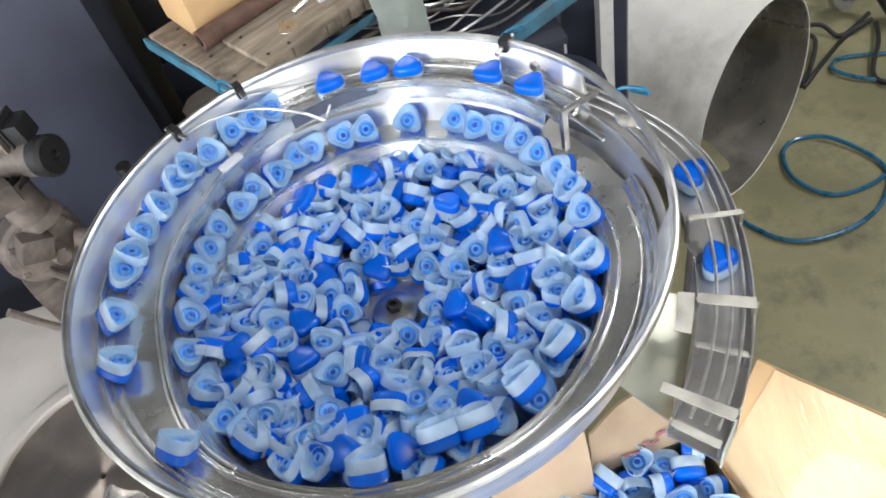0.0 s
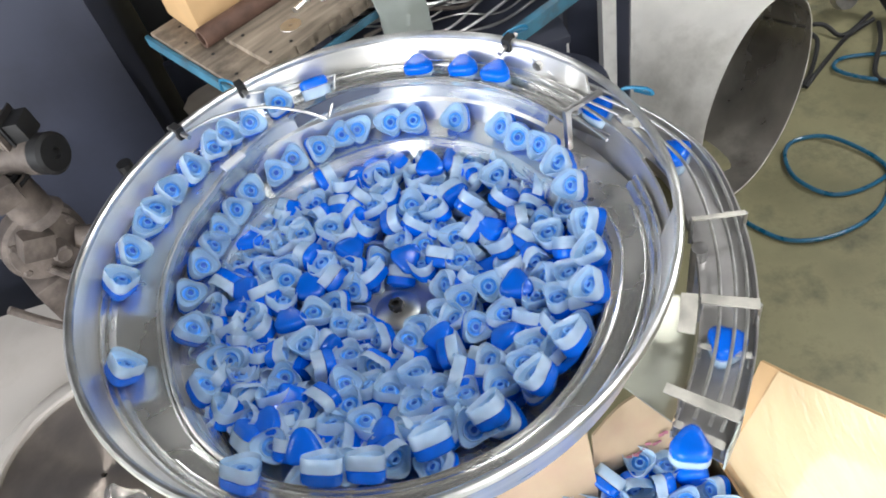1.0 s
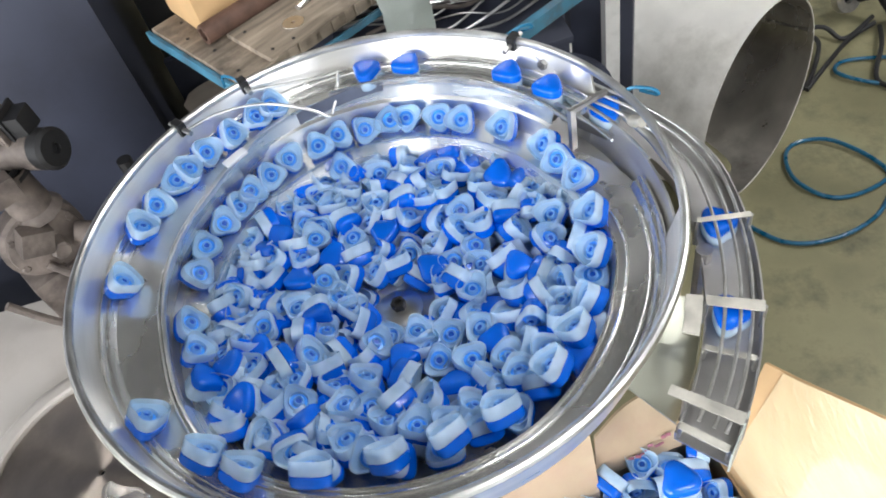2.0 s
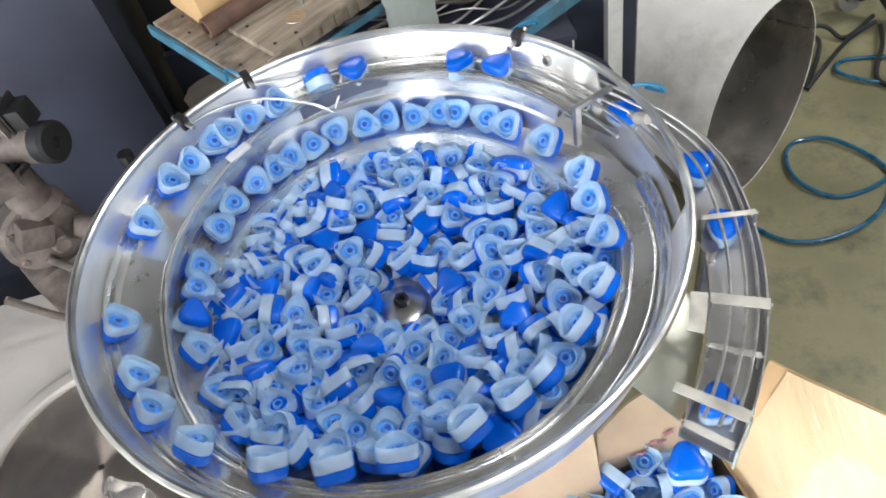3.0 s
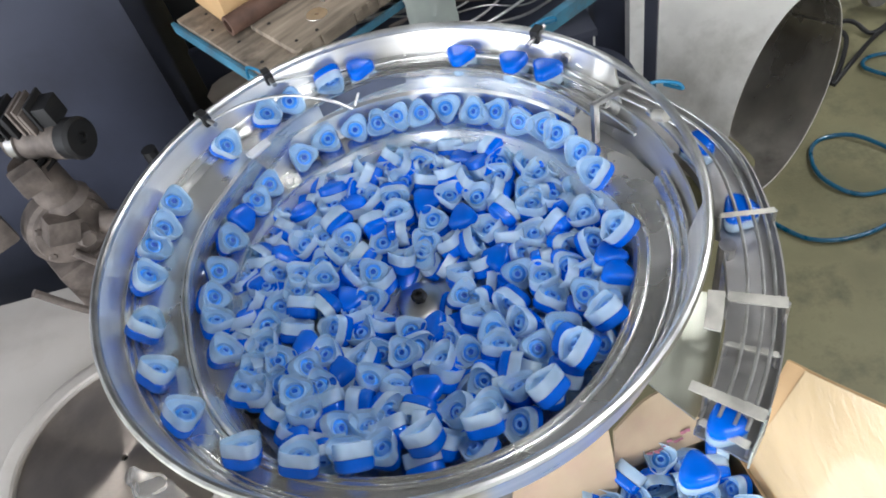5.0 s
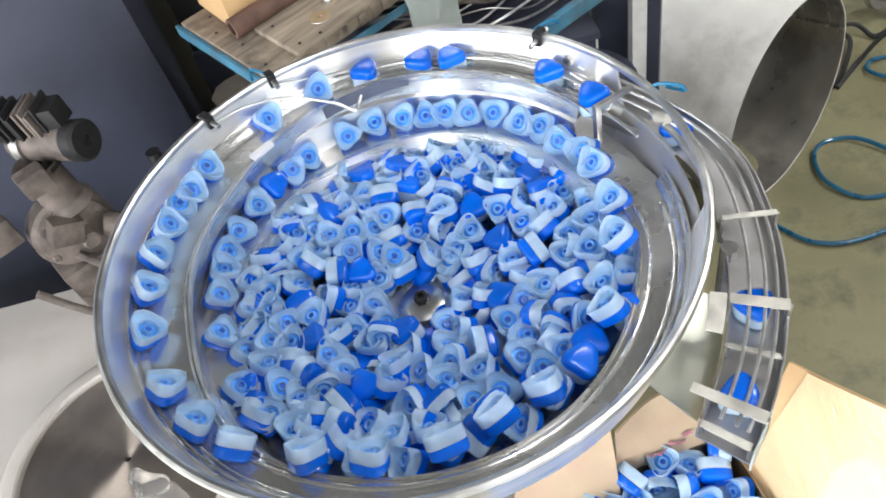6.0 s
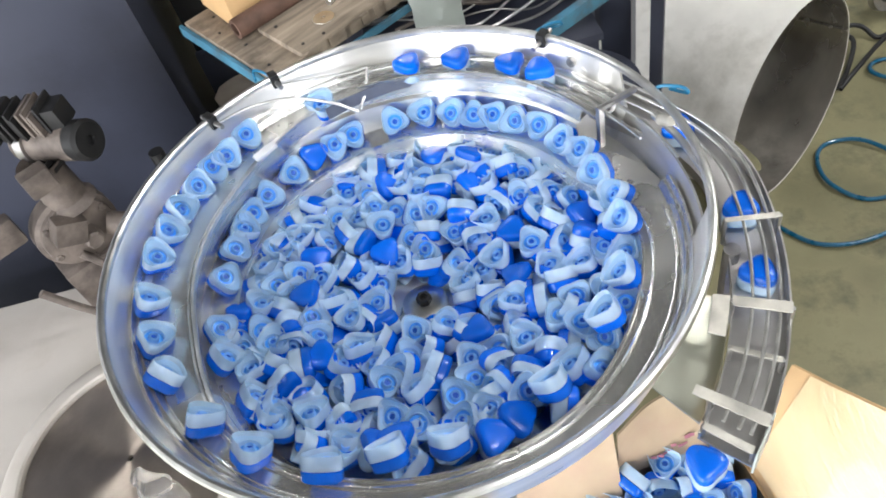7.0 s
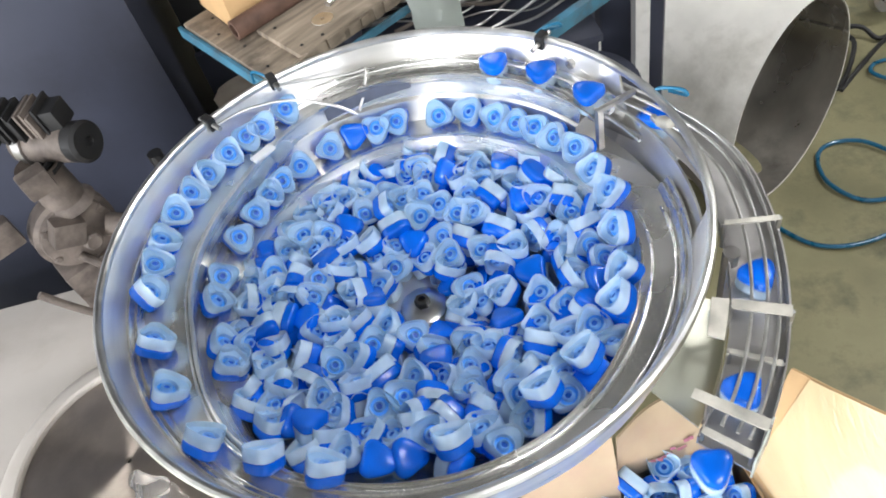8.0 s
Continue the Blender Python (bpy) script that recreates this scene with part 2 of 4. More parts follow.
# ---- the room ----
def build_room():
    bm = box_bm(-5, -4, -0.12, 6, 6, 0.0)
    tagged(part("floor", bm, FLOOR), "olive-grey worn concrete workshop floor", "floor", kind="structure")
    for name, b in (("wall_north", (-5.15, 6, 0, 6.15, 6.15, 3.4)),                     ("wall_east", (6, -4, 0, 6.15, 6, 3.4))):
        tagged(part(name, box_bm(*b), WALL), "plain grey workshop wall", "wall", kind="structure")
    tagged(part("ceiling", box_bm(-5.15, -4.15, 3.4, 6.15, 6.15, 3.5), CEIL), "plain dark workshop roof", "ceiling", kind="structure")
    y0, y1, z0, z1, watts = WEST
    bm = box_bm(-5.15, -4, 0, -5, y0, 3.4)
    box_bm(-5.15, y1, 0, -5, 6, 3.4, bm=bm)
    box_bm(-5.15, y0, 0, -5, y1, z0, bm=bm)
    box_bm(-5.15, y0, z1, -5, y1, 3.4, bm=bm)
    tagged(part("wall_west", bm, WALL), "grey workshop wall with a wide window", "wall", kind="structure")
    tagged(part("backdrop", box_bm(-6.02, y0 - 1, -0.1, -6.0, y1 + 1, 4), SKY), "bright overcast sky outside the west window", "backdrop", kind="structure")
    win = tagged(empty("window_3", pose(-5.05, 0, 0)), "wide steel workshop window", "window", kind="structure")
    for k in range(4):
        y = y0 + 0.025 + (y1 - y0 - 0.05) * k / 3
        part("mullion", box_bm(-0.03, y - 0.025, z0, 0.03, y + 0.025, z1, 0.004), DARK, win)
    data = bpy.data.lights.new("window_light", "AREA")
    data.shape, data.size, data.size_y, data.energy, data.color = "RECTANGLE", z1 - z0 - 0.1, y1 - y0 - 0.1, watts, (0.96, 0.98, 1.0)
    new("window_light", data).matrix_basis = pose(-4.99, (y0 + y1) / 2, (z0 + z1) / 2, 0, -90, 0)
    a0, a1, b0, b1 = *WINDOWS[0][:2], *WINDOWS[1][:2]
    bm = box_bm(-5.15, -4.15, 0, a0, -4, 3.4)
    box_bm(a1, -4.15, 0, b0, -4, 3.4, bm=bm)
    box_bm(b1, -4.15, 0, 6.15, -4, 3.4, bm=bm)
    for x0, x1, z0, z1, _ in WINDOWS:
        box_bm(x0, -4.15, 0, x1, -4, z0, bm=bm)
        box_bm(x0, -4.15, z1, x1, -4, 3.4, bm=bm)
    tagged(part("wall_south", bm, WALL), "grey workshop wall with two openings", "wall", kind="structure")
    tagged(part("backdrop", box_bm(-4.4, -5.02, -0.1, 4.2, -5.0, 4), SKY), "bright overcast sky outside the windows", "backdrop", kind="structure")
    for n, (x0, x1, z0, z1, watts) in enumerate(WINDOWS):
        win = tagged(empty("window_%d" % (n + 1), pose(0, -4.05, 0)), "tall steel workshop window, added out of view", "window", kind="structure")
        bars = 2 if n == 0 else 4
        for k in range(bars + 1):
            x = x0 + 0.025 + (x1 - x0 - 0.05) * k / bars
            part("mullion", box_bm(x - 0.025, -0.03, z0, x + 0.025, 0.03, z1, 0.004), DARK, win)
        data = bpy.data.lights.new("window_light", "AREA")
        data.shape, data.size, data.size_y, data.energy, data.color = "RECTANGLE", x1 - x0 - 0.1, z1 - z0 - 0.1, watts, (0.98, 0.985, 1.0)
        new("window_light", data).matrix_basis = pose((x0 + x1) / 2, -3.99, (z0 + z1) / 2, 90, 0, 0)
    for x, y, z, watts in LAMPS:
        lamp = empty("ceiling_light", pose(x, y, z))
        tagged(lamp, "long white ceiling light on a rod, added out of view", "lamp", "ceiling lights")
        part("housing", box_bm(-0.66, -0.12, 0.0, 0.66, 0.12, 0.05, 0.01), WHITE, lamp)
        part("diffuser", box_bm(-0.62, -0.1, -0.02, 0.62, 0.1, -0.002, 0.004), GLOW, lamp)
        part("rod", tube([(0, 0, 0.05), (0, 0, 3.4 - z)], 0.008), WHITE, lamp)
        data = bpy.data.lights.new("lamp", "AREA")
        data.shape, data.size, data.size_y, data.energy, data.color = "RECTANGLE", 1.2, 0.18, watts, (1.0, 0.985, 0.965)
        ob = new("lamp", data)
        ob.matrix_basis = pose(x, y, z - 0.03)


# ---- the feeder bowl ----
R = 0.345
U_END = 548          # where the outer track leaves through the wall


def track_out(u):
    return 0.284 + 0.043 * ease((u - 180) / 28)


def track_in(u):
    """Inner edge of the spiral: narrow on the near side, a wide shelf on the west, narrow again behind."""
    r = 0.232 + 0.008 * ease(u / 120) + 0.038 * ease((u - 188) / 40) + 0.014 * ease((u - 235) / 50)
    return r - 0.030 * ease((u - 338) / 46) + 0.035 * ease((u - 425) / 45)


def track_z(u):
    return RIM - 0.130 + 0.079 * min(1.0, max(0.0, u) / 400) + 0.004 * max(0.0, u - 400) / 150


def deg_of(u):
    return 210 - u


def build_bowl():
    bowl = empty("vibratory_feeder_bowl", pose(0, 0, 0))
    tagged(bowl, "polished stainless steel vibratory feeder bowl with spiral track", "feeder bowl")
    # outer wall with the exit cut, as a thick sheet
    secs = []
    for i in range(0, 181):
        a = 12 - i * 2
        top = RIM - 0.003
        gap = a % 360 < 24 or a % 360 > 343
        if gap:
            top = RIM - 0.062
        u = (210 - a) % 360
        low = (track_z(u + 360) if u < 184 else track_z(u)) - 0.011
        secs.append([ring(0.252, a, RIM - 0.216), ring(0.288, a, low - 0.012), ring(0.3275, a, low), ring(R, a, top), ring(R + 0.003, a, top), ring(0.330, a, low), ring(0.290, a, low - 0.015), ring(0.254, a, RIM - 0.217)])
    bm = bmesh.new()
    rows = [[bm.verts.new(p) for p in s] for s in secs[:-1]]
    for a, b in zip(rows, rows[1:] + rows[:1]):
        for k in range(8):
            bm.faces.new((a[k], a[(k + 1) % 8], b[(k + 1) % 8], b[k]))
    part("outer_wall", bm, SATIN, bowl)
    part("rim", tube([ring(R + 0.003, a, RIM - 0.001) for a in range(0, 360, 2)], 0.0054, 10, True), RIM_STEEL, bowl, "rounded steel rim")
    # spiral track floor
    secs = []
    for i in range(0, int(U_END / 2) + 1):
        u, a = i * 2, deg_of(i * 2)
        ro, ri, z = track_out(u) - 0.001, track_in(u), track_z(u)
        secs.append([ring(ri, a, z - 0.003), ring(ri, a, z + 0.003), ring(ri + 0.0025, a, z + 0.003), ring(ri + 0.0035, a, z), ring(ro, a, z + 0.001), ring(ro, a, z - 0.004)])
    part("spiral_track", sweep(secs), STEEL, bowl, "polished spiral track")
    for k in (0.26, 0.78):
        rib = [ring(track_in(u) + k * (track_out(u) - track_in(u)), deg_of(u), track_z(u) + 0.0015) for u in range(214, 352, 2)]
        part("track_rib", tube(rib, 0.0024, 8), STEEL, bowl, "low welded rib on the track")
    # rolled foot where the wall meets the track, with two ridges
    secs = []
    for u in range(208, U_END + 1, 2):
        a, z = deg_of(u), track_z(u)
        secs.append([ring(r, a, z + h) for r, h in ((0.3350, 0.0150), (0.3315, 0.0165), (0.3290, 0.0135), (0.3275, 0.0085), (0.3250, 0.0095), (0.3225, 0.0070), (0.3190, 0.0016), (0.3270, 0.0010))])
    part("rolled_foot", sweep(secs), STEEL, bowl, "rolled steel foot with two ridges")
    for off, up, rad in ((0.0005, 0.0022, 0.0026), (0.0062, 0.0012, 0.0018)):
        part("lip_bead", tube([ring(track_in(u) + off, deg_of(u), track_z(u) + up) for u in range(338, 466, 2)], rad, 8), RIM_STEEL, bowl, "bright bead on the shelf's inner lip")
    # riser between the lower and the upper turn
    secs = []
    for i in range(0, 92):
        u, a = i * 2, deg_of(i * 2)
        zl, zh = track_z(u) - 0.006, track_z(u + 360) - 0.003
        rl, rh = track_out(u), track_in(u + 360) + 0.002
        secs.append([ring(rl, a, zl), ring(rh, a, zh), ring(rh + 0.0025, a, zh), ring(rl + 0.0025, a, zl)])
    part("riser", sweep(secs), STEEL, bowl, "polished riser under the upper turn")
    # pan
    bm = bmesh.new()
    rows = []
    for i in range(0, 181):
        u, a = i * 2, deg_of(i * 2)
        ri, z = track_in(u), track_z(u)
        prof = [(ri, z - 0.001), (ri - 0.004, z - 0.012), (ri - 0.022, RIM - 0.158), (0.19, RIM - 0.172), (0.12, RIM - 0.186), (0.05, RIM - 0.192), (0.012, RIM - 0.193)]
        rows.append([bm.verts.new(ring(r, a, zz)) for r, zz in prof])
    for a, b in zip(rows, rows[1:]):
        for k in range(len(a) - 1):
            bm.faces.new((a[k], a[k + 1], b[k + 1], b[k]))
    bm.faces.new([r[-1] for r in rows[:-1]])
    part("pan", bm, STEEL, bowl)
    # closing plate at the start of the track
    secs = []
    for a in (-150.0, -150.6):
        secs.append([ring(0.267, a, RIM - 0.156), ring(0.284, a, RIM - 0.136), ring(0.290, a, RIM - 0.064), ring(0.286, a, RIM - 0.064)])
    part("end_plate", sweep(secs), STEEL, bowl)
    # hub
    hub = part("hub_disc", lathe([(0, -0.188), (0.030, -0.188), (0.031, -0.184), (0.027, -0.181), (0.012, -0.179), (0, -0.179)], 40, m=pose(0, 0, RIM)), RIM_STEEL, bowl, "turned steel hub disc")
    bm = lathe([(0, -0.180), (0.0105, -0.180), (0.0105, -0.170), (0.009, -0.1685), (0.0055, -0.1685), (0.0050, -0.175), (0, -0.175)], 6, m=pose(0, 0, RIM))
    part("hub_bolt", bm, BLACK, hub, "dark socket bolt")
    part("drive_base", lathe([(0, -0.245), (0.25, -0.245), (0.255, -0.24), (0.255, -0.218), (0.25, -0.216), (0, -0.216)], 64, m=pose(0, 0, RIM)), DULL, bowl)
    part("drive_column", lathe([(0, 0.0), (0.24, 0.0), (0.24, 0.05), (0.21, 0.08), (0.21, RIM - 0.30), (0.22, RIM - 0.246), (0, RIM - 0.246)], 48), BEIGE, bowl)
    return bowl


# ---- tooling on the rim: clamps, rods, rails ----
def clamp(bowl, a):
    m = pose(0, 0, RIM, 0, 0, a)
    c = part("clamp", box_bm(R - 0.008, -0.006, -0.012, R + 0.010, 0.006, 0.008, 0.002, m=m), BLACK, bowl, "small dark steel clamp")
    part("screw", tube([m @ Vector((R - 0.024, 0, -0.003)), m @ Vector((R + 0.022, 0, -0.003))], 0.0035, 8), DULL, c)
    return c


def build_tooling(bowl):
    for a in (112.5, 130.6, 45.2):
        clamp(bowl, a)
    rods = [
        [(131, 0.335, -0.004), (122, 0.325, -0.006), (112, 0.300, -0.012), (102, 0.272, -0.03), (96, 0.262, -0.052)],
        [(113, 0.335, -0.006), (104, 0.325, -0.016), (95, 0.318, -0.022), (90, 0.318, -0.022)],
        [(90, 0.318, -0.022), (92, 0.29, -0.04), (95, 0.272, -0.055)],
        [(45.5, 0.350, 0.0), (41, 0.346, -0.010), (37, 0.3395, -0.020)],
    ]
    for rod in rods:
        part("guide_rod", tube(smooth_path([ring(r, a, RIM + z) for a, r, z in rod], 6), 0.0022, 8), ROD, bowl, "thin bent steel guide rod")
    # retaining rails over the outer track
    for r, z, a0, a1 in ((0.318, -0.030, 98, -2), (0.300, -0.034, 92, 6)):
        part("guide_rail", tube([ring(r + 0.02 * ease((30 - a) / 40) * (1 if a < 30 else 0), a, RIM + z) for a in range(a0, a1, -3)], 0.0022, 8), ROD, bowl, "curved steel guide rail")
    # low strip that keeps the turned caps on the track
    secs = []
    for i in range(0, 37):
        a = 94 - i * 2
        z = track_z(210 - a + 360)
        secs.append([ring(0.2965, a, z), ring(0.2835, a, z + 0.021), ring(0.2850, a, z + 0.022), ring(0.2985, a, z)])
    part("guide_strip", sweep(secs), STEEL, bowl, "curved polished guide strip")
    # wiper blade
    secs = []
    for i in range(11):
        a = 105 - i * 2.6
        r = 0.270 + 0.0022 * i
        secs.append([ring(r, a, RIM - 0.052), ring(r + 0.004, a, RIM - 0.036), ring(r + 0.006, a, RIM - 0.036), ring(r + 0.002, a, RIM - 0.052)])
    part("wiper_blade", sweep(secs), BLADE, bowl, "curved steel wiper blade")
    # post at the exit
    m = pose(0, 0, RIM, 0, 0, 20)
    part("exit_post", box_bm(0.290, -0.004, -0.085, 0.299, 0.004, -0.02, 0.002, m=m), DULL, bowl, "upright steel post")
    part("exit_arm", box_bm(0.29, -0.003, -0.026, 0.35, 0.003, -0.019, 0.001, m=m), DULL, bowl, "steel cross arm")
    m = pose(0, 0, RIM, 0, 0, 127)
    part("sensor_tag", box_bm(0.264, -0.018, -0.0435, 0.278, 0.018, -0.0385, 0.002, m=m), WHITE, bowl, "small white plastic tag")
    nut = lathe([(0.003, -0.004), (0.007, -0.004), (0.007, 0.004), (0.003, 0.004)], 6, True, m=pose(0, 0, RIM, 0, 0, 36.8) @ pose(0.3385, 0, -0.020, 0, 90, 0))
    part("lock_nut", nut, DULL, bowl, "small dark lock nut on the wall")
    part("air_tube", tube(smooth_path([ring(0.342, 12, RIM - 0.028), ring(0.349, 4, RIM - 0.030), ring(0.356, -5, RIM - 0.034)], 6), 0.0045, 10), RIM_STEEL, bowl, "bright straight tube over the exit")
    part("tube_fitting", lathe([(0, -0.012), (0.007, -0.012), (0.008, -0.004), (0.0065, 0.0), (0.0065, 0.010), (0, 0.012)], 14, m=pose(0, 0, RIM - 0.020, 0, 0, 8) @ pose(0.345, 0, 0, 60, 20, 0)), STRAP, bowl, "pale plastic tube fitting")
    for deg, tilt in ((113, 20), (47, -30), (14, -40)):
        p = ring(R + 0.004, deg, RIM)
        out = ring(1, deg + tilt, 0)
        pts = [p, p + out * 0.012 + Vector((0, 0, 0.006)), p + out * 0.034 + Vector((0, 0, 0.004)), p + out * 0.040 + Vector((0, 0, -0.004)), p + out * 0.020 + ring(0.012, deg + 60, -0.008)]
        part("cable_tie", tube(smooth_path(pts, 5), 0.0022, 6), TIE, bowl, "blue cable tie tail")


# ---- outlet chute ----
def chute_point(s, across, lift):
    """s 0..1 along the chute, from the exit to its open end."""
    a = 34 - 86 * s
    r = 0.333 + 0.068 * ease(s / 0.42) + 0.010 * s * s + across
    z = RIM - 0.058 - 0.130 * s * (1 - 0.25 * s)
    return ring(r, a, z + lift)


def build_chute():
    chute = empty("outlet_chute", pose(0, 0, 0))
    tagged(chute, "curved steel outlet chute with rails and brackets", "chute")
    n, last = 48, 46
    W = 0.029
    secs = [[chute_point(i / n, -W, 0), chute_point(i / n, W, 0), chute_point(i / n, W, -0.003), chute_point(i / n, -W, -0.003)] for i in range(last + 1)]
    part("chute_floor", sweep(secs), CHUTE, chute)
    for name, off in (("inner_side", -W), ("outer_side", W)):
        hgt = 0.022 if off > 0 else 0.012
        secs = [[chute_point(i / n, off, -0.003), chute_point(i / n, off, hgt), chute_point(i / n, off + 0.002, hgt), chute_point(i / n, off + 0.002, -0.003)] for i in range(last + 1)]
        part(name, sweep(secs), CHUTE, chute)
    for off in (-0.010, 0.006, 0.018):
        part("guide_rail", tube([chute_point(i / n, off, 0.034) for i in range(0, last)], 0.0020, 8), ROD, chute, "thin steel guide rail")
    for s, w in ((0.53, 0.003), (0.71, 0.006), (0.79, 0.003), (0.908, 0.006), (0.950, 0.004)):
        lift = 0.022 if s in (0.79, 0.950) else 0.038
        over = -0.003 if s in (0.79, 0.950) else 0.001
        secs, tail = [], 0.018 if s == 0.908 else over
        for ds in (-w, w):
            d = s + ds / 0.6
            secs.append([chute_point(d, -W - tail, lift), chute_point(d, W + over, lift), chute_point(d, W + over, lift + 0.0015), chute_point(d, -W - tail, lift + 0.0015)])
        if s == 0.71:
            plate = [[chute_point(s + ds, -W - 0.022, h) for h in (0.036, 0.0385)] + [chute_point(s + ds, -W - 0.004, h) for h in (0.0385, 0.036)] for ds in (-0.01, 0.02, 0.05, 0.075)]
            part("bracket_plate", sweep(plate), STRAP, chute, "pale side plate of a bracket")
        br = part("bracket", sweep(secs), STRAP, chute, "flat pale bracket strap across the chute")
        for off in (-W - over, W + over):
            part("bracket_leg", tube([chute_point(s, off, -0.003), chute_point(s, off, lift)], 0.003, 6), DULL, br)
    end = [[chute_point(q, W + 0.001, -0.004), chute_point(q, W + 0.001, 0.036), chute_point(q, W + 0.003, 0.036), chute_point(q, W + 0.003, -0.004)] for q in (0.89, 0.915, 0.94, 0.965)]
    part("end_guard", sweep(end), ACRYLIC, chute, "cloudy plastic guard at the open end")
    # skirt plate between bowl and chute
    secs = []
    for i in range(30, 44):
        a = 34 - 88 * i / n
        secs.append([ring(0.318, a, RIM - 0.135), ring(0.374, a, RIM - 0.100 - 0.0016 * i), ring(0.374, a, RIM - 0.103 - 0.0016 * i), ring(0.318, a, RIM - 0.138)])
    part("skirt_plate", sweep(secs), PLATE, chute)
    part("support_leg", tube([ring(0.38, -15, 0.0), ring(0.38, -15, RIM - 0.105)], 0.010, 10), DULL, chute)


# ---- the caps ----
CAP = 0.0194         # mean radius of a cap


def cap_outline(scale, a):
    return scale * CAP * (1 + 0.15 * math.cos(3 * a) + 0.115 * math.cos(a) + 0.012 * math.cos(6 * a))


def cap_mesh(rows, seg=30, bottom=True, top=True):
    """rows of (scale of the outline, height, roundness 0..1)."""
    bm = bmesh.new()
    loops = []
    for s, z, rnd in rows:
        vs = []
        for k in range(seg):
            a = 2 * math.pi * k / seg
            r = cap_outline(s, a) * (1 - rnd) + CAP * s * rnd
            vs.append(bm.verts.new((r * math.cos(a), r * math.sin(a), z)))
        loops.append(vs)
    for a, b in zip(loops, loops[1:]):
        for k in range(seg):
            bm.faces.new((a[k], a[(k + 1) % seg], b[(k + 1) % seg], b[k]))
    if bottom:
        bm.faces.new(loops[0][::-1])
    if top:
        bm.faces.new(loops[-1])
    return bm


CAP_LABEL = "blue plastic bottle cap with a frosted three-cornered skirt"


def build_cap():
    cap = empty("bottle_cap")
    tagged(cap, CAP_LABEL, "bottle cap", "bottle caps")
    part("lid", cap_mesh([(0.50, -0.0150, 0.3), (0.80, -0.0143, 0.14), (0.95, -0.0122, 0.03), (0.99, -0.0094, 0), (0.99, -0.0022, 0), (0.95, -0.0016, 0)]), BLUE, cap, "glossy blue flip lid", 40)
    part("skirt", cap_mesh([(0.90, -0.0014, 0), (0.985, -0.0010, 0), (1.0, 0.0008, 0), (1.0, 0.0070, 0.0), (0.985, 0.0130, 0.0), (0.970, 0.0136, 0.0), (0.952, 0.0131, 0.0),
                            (0.935, 0.0088, 0.0), (0.90, 0.0030, 0.0), (0.86, -0.0006, 0.0)]), FROST, cap, "frosted translucent skirt", 40)
    part("inner_dish", cap_mesh([(0.93, 0.0080, 0.0), (0.84, 0.0064, 0.15), (0.66, 0.0046, 0.8), (0.60, 0.0070, 1.0), (0.57, 0.0070, 1.0), (0.54, 0.0020, 1.0)], 30, False, False), DISH, cap, "pale blue dished inside", 40)
    part("pit_floor", lathe([(0.0118, 0.0024), (0.0116, 0.0016), (0.0, 0.0010)], 20), PIT, cap, "mid blue pit round the nozzle", 40)
    bm = lathe([(0.0066, 0.0010), (0.0058, 0.0072), (0.0050, 0.0080), (0.0042, 0.0076), (0.0038, 0.0030), (0.0, 0.0028)], 16)
    part("nozzle", bm, NOZZLE, cap, "pale blue nozzle with a hole", 40)
    # Dark dot set into the nozzle to colour in the shade of its hole.
    bm = lathe([(0.0037, 0.0032), (0.0035, 0.0050), (0.0, 0.0048)], 10)
    part("nozzle_hole_dark", bm, HOLE, cap, "dark blue dot painted as the hole's shade", 40)
    return cap


def hub_speed(r):
    return 27.5 + 20 * math.exp(-(r / 0.065) ** 2)


def pile_radius(r0, deg):
    return r0 * (1.015 + 0.090 * math.cos(radians(deg + 55)))


def pile_top(r, deg=0.0):
    """Height of the pile: it banks up against the wall, most of all on the near side."""
    return RIM - 0.163 + 0.030 * ease((r - 0.03) / 0.15) + 0.034 * ease((r - 0.15) / 0.09) * (0.5 + 0.5 * math.cos(radians(deg + 55))) ** 1.5


TIMES = [i * 0.5 for i in range(17)]


def tumble(rng, style):
    """A first attitude: open side up, on its side, or lid up."""
    spin = rng.uniform(0, 360)
    if style == "up":
        return Euler((radians(rng.gauss(0, 24)), radians(rng.gauss(0, 24)), radians(spin))).to_quaternion()
    if style == "side":
        return Euler((radians(rng.choice((-1, 1)) * rng.uniform(50, 95)), radians(rng.gauss(0, 20)), radians(spin))).to_quaternion()
    return Euler((radians(180 + rng.gauss(0, 22)), radians(rng.gauss(0, 22)), radians(spin))).to_quaternion()


def pile_places(rng):
    """(r0, degrees) of the caps on top in the pan."""
    out, taken = [], []
    for _ in range(7000):
        r = 0.249 * math.sqrt(rng.random())
        a = rng.uniform(0, 360)
        if r < 0.054:
            continue
        p = Vector((r * math.cos(radians(a)), r * math.sin(radians(a))))
        if all((p - q).length > 0.0268 for q in taken):
            taken.append(p)
            out.append((r, a))
    return out


